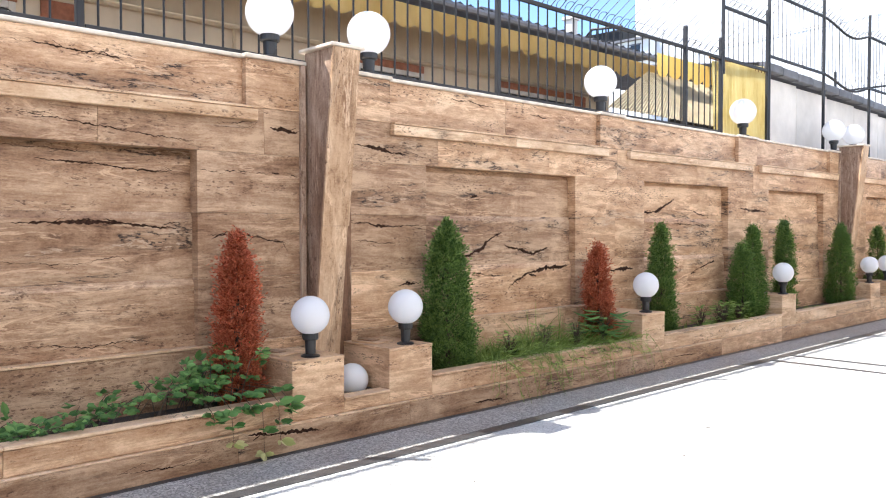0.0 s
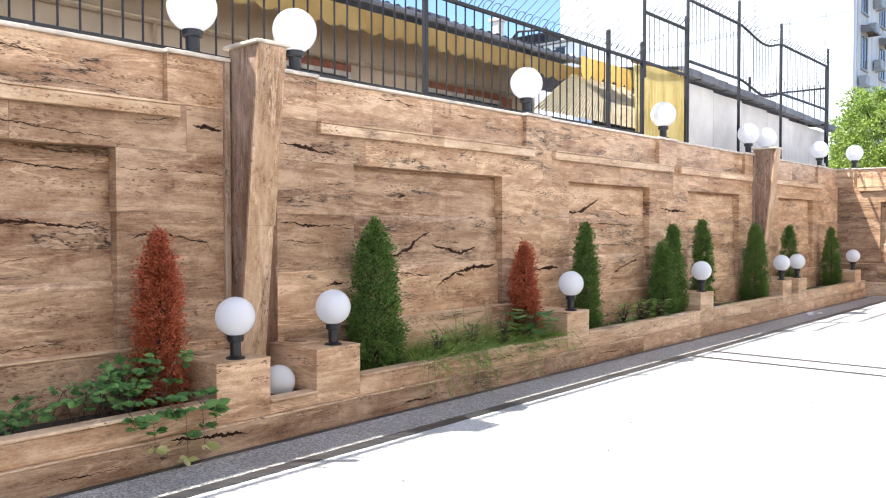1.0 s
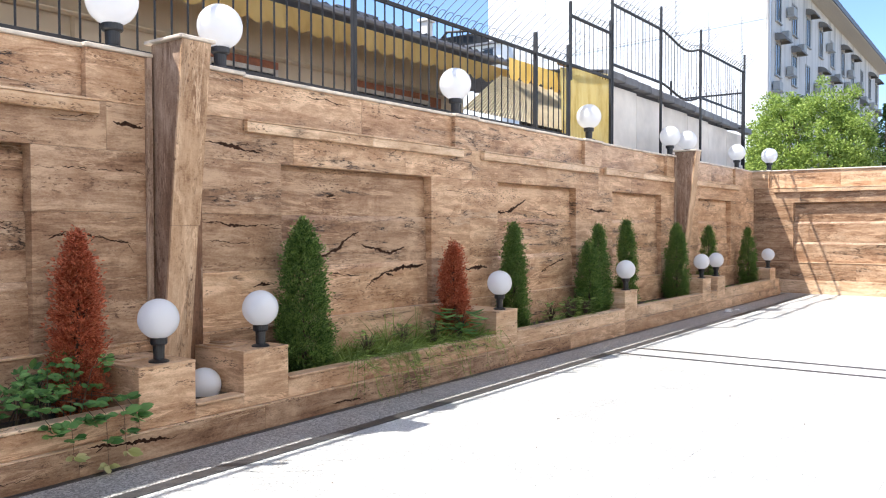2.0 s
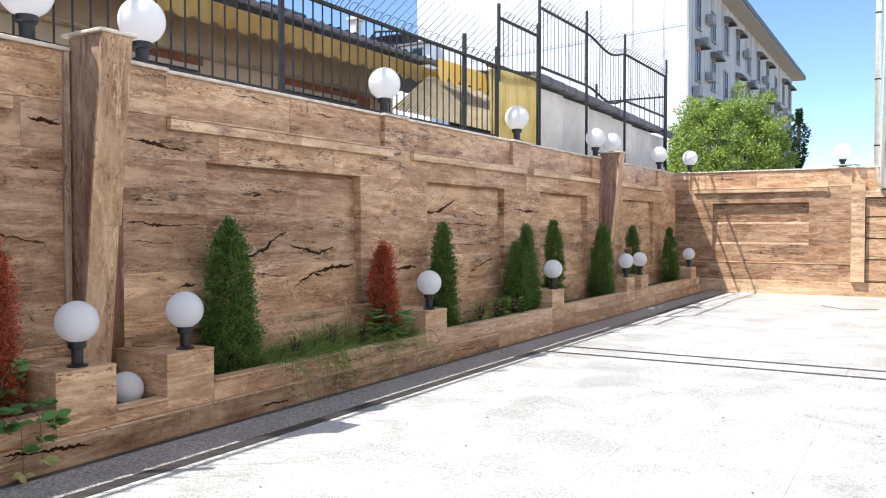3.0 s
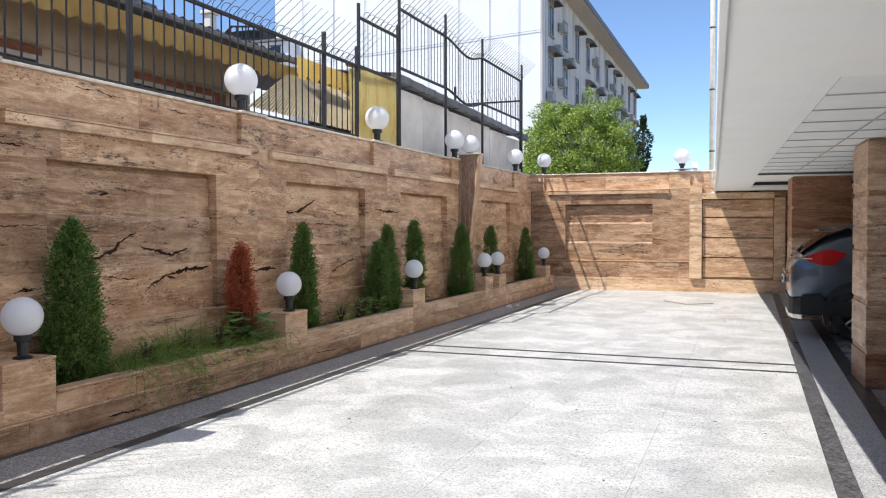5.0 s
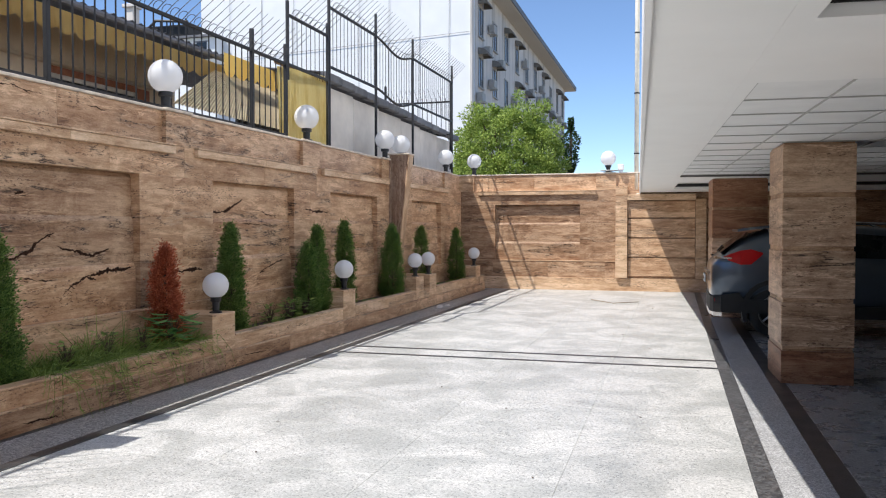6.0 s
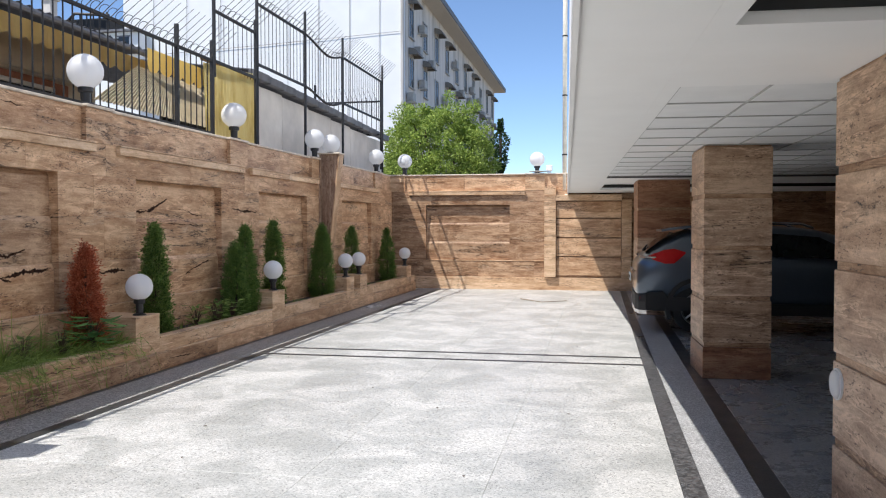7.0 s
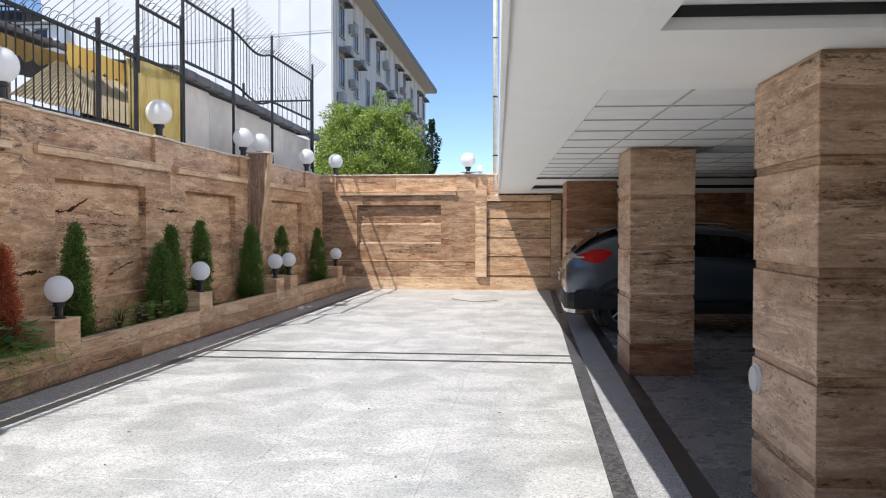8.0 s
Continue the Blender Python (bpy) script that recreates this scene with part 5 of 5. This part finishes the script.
def car():
    """A crossover with its tail towards the yard; x runs to its nose."""
    ob = thing("car", pose(0.47, 12.68, 0), "blue-grey crossover car parked under the building, tail outwards", "car")
    body = part("body", loft([car_section(*r) for r in (
        (0.02, 0.52, 0.90, 0.96, 0.70, 0.74, 0.66), (0.08, 0.46, 0.98, 1.05, 0.80, 0.84, 0.68), (0.18, 0.40, 1.05, 1.15, 0.84, 0.885, 0.68), (0.40, 0.36, 1.10, 1.30, 0.86, 0.905, 0.66),
        (0.65, 0.34, 1.10, 1.44, 0.87, 0.91, 0.62), (0.95, 0.33, 1.08, 1.50, 0.87, 0.91, 0.62), (1.6, 0.32, 1.03, 1.53, 0.87, 0.905, 0.63), (2.4, 0.32, 0.99, 1.51, 0.87, 0.90, 0.64),
        (2.9, 0.32, 0.97, 1.38, 0.87, 0.90, 0.62), (3.3, 0.33, 0.96, 1.05, 0.86, 0.89, 0.66), (3.9, 0.34, 0.88, 0.96, 0.84, 0.86, 0.62), (4.2, 0.40, 0.76, 0.82, 0.76, 0.78, 0.56))]),
        PAINT, ob, "blue-grey painted body", smooth=True)
    sub = body.modifiers.new("round", "SUBSURF")
    sub.levels = sub.render_levels = 2
    part("rear_bumper", loft([[(x, s * w, z) for s, w, z in ((-1, w - 0.02, 0.32), (-1, w + 0.015, 0.44), (-1, w, 0.54), (1, w, 0.54), (1, w + 0.015, 0.44), (1, w - 0.02, 0.32))] for x, w in ((0.03, 0.62), (0.07, 0.78), (0.17, 0.87), (0.44, 0.900))]), CLAD, ob, "black plastic bumper", smooth=False)
    part("skid_plate", loft([[(x, s * w, z) for s, w, z in ((-1, w, 0.26), (-1, w, 0.315), (1, w, 0.315), (1, w, 0.26))] for x, w in ((0.03, 0.42), (0.08, 0.70), (0.18, 0.82))]), CHROME, ob, "silver skid plate")
    for s in (-1, 1):
        lens = loft([[(x, s * y, z) for y, z in ((a, c), (b, c), (b, d), (a, d))] for x, a, b, c, d in ((0.20, 0.60, 0.80, 1.06, 1.09), (0.29, 0.68, 0.896, 1.03, 1.13), (0.42, 0.75, 0.920, 0.985, 1.18), (0.55, 0.80, 0.922, 0.99, 1.195), (0.66, 0.85, 0.916, 1.09, 1.16), (0.70, 0.87, 0.914, 1.13, 1.15))])
        tl = part("tail_light", lens, RED_LENS, ob, "red tail light")
        part("clear_strip", loft([[(x, s * y, z) for y, z in ((a, c), (b, c), (b, d), (a, d))] for x, a, b, c, d in ((0.09, 0.40, 0.70, 1.06, 1.085), (0.16, 0.46, 0.872, 1.06, 1.085), (0.30, 0.60, 0.912, 1.065, 1.08))]), CHROME, tl)
        part("reflector", loft([[(x, s * y, z) for y, z in ((a, 0.47), (b, 0.47), (b, 0.51), (a, 0.51))] for x, a, b in ((0.055, 0.62, 0.70), (0.09, 0.70, 0.815))]), RED_LENS, ob, "red reflector")
        part("side_window", loft([[(x, s * (0.868 - 0.10 * 0), zz) for zz in (z0, z1)] + [(x, s * (0.83 - 0.28 * (z1 - 1.05)), zz) for zz in (z1, z0)] for x, z0, z1 in ((0.85, 1.16, 1.33), (1.1, 1.12, 1.40), (1.7, 1.09, 1.42), (2.45, 1.07, 1.36), (2.9, 1.05, 1.14))]), GLASS, ob, "tinted side window")
        part("side_cladding", loft([[(x, s * y, z) for y, z in ((0.86, z0), (0.915, z0), (0.922, z1), (0.86, z1))] for x, z0, z1 in ((0.16, 0.36, 0.56), (0.40, 0.34, 0.60), (0.46, 0.33, 0.52), (1.26, 0.30, 0.50), (1.34, 0.28, 0.44), (2.95, 0.28, 0.44), (3.05, 0.30, 0.50), (3.9, 0.34, 0.52))]), CLAD, ob, "black lower side cladding")
        part("roof_rail", tube(bmesh.new(), [(0.8, s * 0.56, 1.45), (0.95, s * 0.56, 1.53), (1.6, s * 0.57, 1.565), (2.3, s * 0.56, 1.54), (2.45, s * 0.56, 1.48)], 0.018, 8), CHROME, ob, smooth=True)
        for x in (0.86, 3.45):
            part("wheel_arch", loft([[(x + r * math.cos(a), s * y, 0.36 + r * math.sin(a)) for r, y in ((0.37, 0.80), (0.44, 0.80), (0.43, 0.925), (0.37, 0.925))] for a in [math.pi * (-0.12 + 1.24 * k / 14) for k in range(15)]]), CLAD, ob, "black wheel arch")
            wheel = part("wheel", lathe([(0.20, -0.10), (0.31, -0.10), (0.338, -0.08), (0.345, 0.0), (0.338, 0.08), (0.31, 0.10), (0.22, 0.10), (0.20, 0.07), (0.20, -0.10)], 36), TYRE, ob, "black tyre", smooth=True, m=pose(x, s * 0.80, 0.345, 90 * s, 0, 0))
            bm = lathe([(0.0, -0.05), (0.06, -0.05), (0.06, -0.075), (0.0, -0.08)], 20)
            for k in range(10):
                a = k * math.pi / 5 + (0.08 if k % 2 else -0.08)
                c, d = math.cos(a), math.sin(a)
                tube(bm, [(0.05 * c, 0.05 * d, -0.065), (0.20 * c, 0.20 * d, -0.08)], 0.014, 5)
            lathe([(0.195, -0.09), (0.215, -0.105), (0.225, -0.09), (0.21, -0.06), (0.195, -0.09)], 36, bm)
            part("rim", bm, ALLOY, wheel, "silver alloy rim")
            part("drum", lathe([(0, 0.0), (0.19, 0.0), (0.19, 0.02), (0, 0.02)], 24), CLAD, wheel)
    part("rear_window", loft([[(x, -w, z), (x, w, z), (x + 0.02, w, z + 0.02), (x + 0.02, -w, z + 0.02)] for x, w, z in ((0.17, 0.60, 1.14), (0.36, 0.60, 1.29), (0.54, 0.57, 1.40))]), GLASS, ob, "tinted rear window")
    part("spoiler", loft([[(x, -w, z), (x, w, z), (x, w, z + 0.035), (x, -w, z + 0.035)] for x, w, z in ((0.40, 0.56, 1.43), (0.54, 0.60, 1.455), (0.85, 0.62, 1.49))]), PAINT, ob, "roof spoiler")
    plate = part("number_plate", boxes((-0.03, -0.26, 0.70, -0.012, 0.26, 0.81), bev=0.004), plain("plate_white", (0.7, 0.7, 0.68), 0.5), ob, "white number plate with plain dark bars")
    part("plate_bars", boxes(*[(-0.033, -0.2 + i * 0.07, 0.73, -0.0305, -0.16 + i * 0.07, 0.78) for i in range(6)]), BLACK_PLASTIC, plate)
    part("trim_bar", loft([[(x, s * w, z) for s, w, z in ((-1, w, 0.845), (-1, w, 0.875), (1, w, 0.875), (1, w, 0.845))] for x, w in ((-0.01, 0.50), (0.03, 0.62))]), CHROME, ob, "chrome trim bar")
    part("wiper", tube(bmesh.new(), [(0.16, 0.0, 1.15), (0.24, 0.3, 1.22)], 0.012, 6), BLACK_PLASTIC, ob)


car()

# ================= small things =================
lightw = thing("wall_light", B @ pose(1.39, 4.60, 0.66), "round white bulkhead light on the stone pillar", "lamp")
bm = lathe([(0, 0), (0.076, 0), (0.076, 0.008), (0.066, 0.016), (0.045, 0.02), (0, 0.021)], 28)
part("diffuser", bm, OPAL, lightw, smooth=True, m=pose(-0.012, 0, 0, 0, -90, 0))
part("base", lathe([(0, 0), (0.085, 0), (0.085, 0.012), (0, 0.012)], 28), plain("white_plastic", (0.75, 0.75, 0.75), 0.4), lightw, m=pose(0, 0, 0, 0, -90, 0))
flood = thing("flood_light", F @ pose(0.02, -1.19, 2.785), "small white flood light on the end wall coping", "lamp")
part("bracket", boxes((-0.03, -0.05, 0, 0.03, 0.05, 0.04), bev=0.004), CHROME, flood)
part("head", boxes((-0.05, -0.07, 0.042, 0.06, 0.07, 0.18), bev=0.012), plain("white_casing", (0.8, 0.8, 0.8), 0.4), flood)
tray = thing("lamp_tray", F @ pose(-0.12, -1.47, 2.78), "clear plastic rain tray round the lamp foot", "tray")
part("tray", lathe([(0.09, 0.03), (0.22, 0.045), (0.22, 0.055), (0.09, 0.04)], 24), plain("grey_plastic_tray", (0.55, 0.56, 0.57), 0.3), tray, smooth=True)
stick = thing("stick", pose(-1.13, 16.3, 0.0), "thin bent stick lying on the yard floor", "stick")
part("stick", tube(bmesh.new(), [(-0.48, 0.53, 0.014), (-0.25, 0.2, 0.016), (0.0, -0.18, 0.016), (0.47, 0.24, 0.014)], 0.010, 7, 0.006), plain("dry_pale_wood", (0.34, 0.28, 0.21), 0.85, vary=0.25, scale=25), stick)
rnd = random.Random(3)
for k in range(7):
    scrap = thing("scrap", W @ pose(0.16 + rnd.uniform(-0.08, 0.16), 14.7 + rnd.uniform(-0.35, 0.5), 0.004, 0, 0, rnd.uniform(0, 180)), "crumpled pale scrap lying on the granite strip", "litter", "scraps on the floor")
    bm = bmesh.new()
    bmesh.ops.create_icosphere(bm, subdivisions=2, radius=0.045)
    for v in bm.verts:
        v.co = Vector((v.co.x * 1.5, v.co.y, abs(v.co.z) * 0.55)) * rnd.uniform(0.7, 1.15)
    part("scrap", bm, CONCRETE, scrap)
for k in range(26):
    x, y = rnd.uniform(-3.6, 0.3), rnd.uniform(2.2, 16)
    lf = thing("dry_leaf", pose(x, y, 0.003, 0, 0, rnd.uniform(0, 360)), "small dry leaf fallen on the pale floor", "leaf", "fallen leaves")
    d = Vector((1, 0, 0.05)).normalized()
    part("leaf", leaf_mesh("leaf", [(Vector((0, 0, 0.002)), d, Vector((0, 1, 0)), rnd.uniform(0.02, 0.04), 0.016)], BARK, 0.2), None, lf)

# ================= floor pieces =================
wy = math.tan(radians(0.8))
floor_run(-3.95, 0.465, -6.4, 9.00, 1.1, 1.1, FLOOR)
floor_run(-3.95, 0.465, 9.10, 9.50, 1.1, 0.40, FLOOR)
floor_run(-3.95, 0.465, 9.60, FAR - 0.02, 1.1, 1.1, FLOOR)
floor_run(-3.95, 0.465, 9.00, 9.10, 1.1, 0.10, BLACK_GRANITE, "black_strip")
floor_run(-3.95, 0.465, 9.50, 9.60, 1.1, 0.10, BLACK_GRANITE, "black_strip")
floor_run(0.465, 0.60, -6.4, FAR - 0.02, 0.135, 0.62, CHARCOAL, "black_strip")
# toned between sunlit slabs and bay floor: part of the shade is in its colour
floor_run(0.60, 0.90, -6.4, FAR - 0.02, 0.30, 1.2, PALE_GRANITE)
floor_run(0.90, 1.05, -6.4, FAR - 0.02, 0.15, 0.62, BLACK_GRANITE, "black_strip")
# floor under the building, darkened for the shade there
floor_run(1.05, 9.4, -6.4, FAR - 0.02, 1.2, 1.2, SHADED_GRANITE)
floor_run(-4.9, -3.95, -6.4, FAR - 0.02, 0.95, 1.2, FLOOR)
# the border along the planter
floor_run(0.002, 0.06, -4.0, 19.2, 0.06, 1.2, BLACK_GRANITE, "skirting_strip", W, 0.006)
floor_run(0.06, 0.475, -4.0, 19.2, 0.415, 0.9, GREY_GRANITE, "border_slab", W, 0.005)
floor_run(0.475, 0.585, -4.0, 19.2, 0.11, 1.2, BAND_GRANITE, "black_strip", W, 0.005)
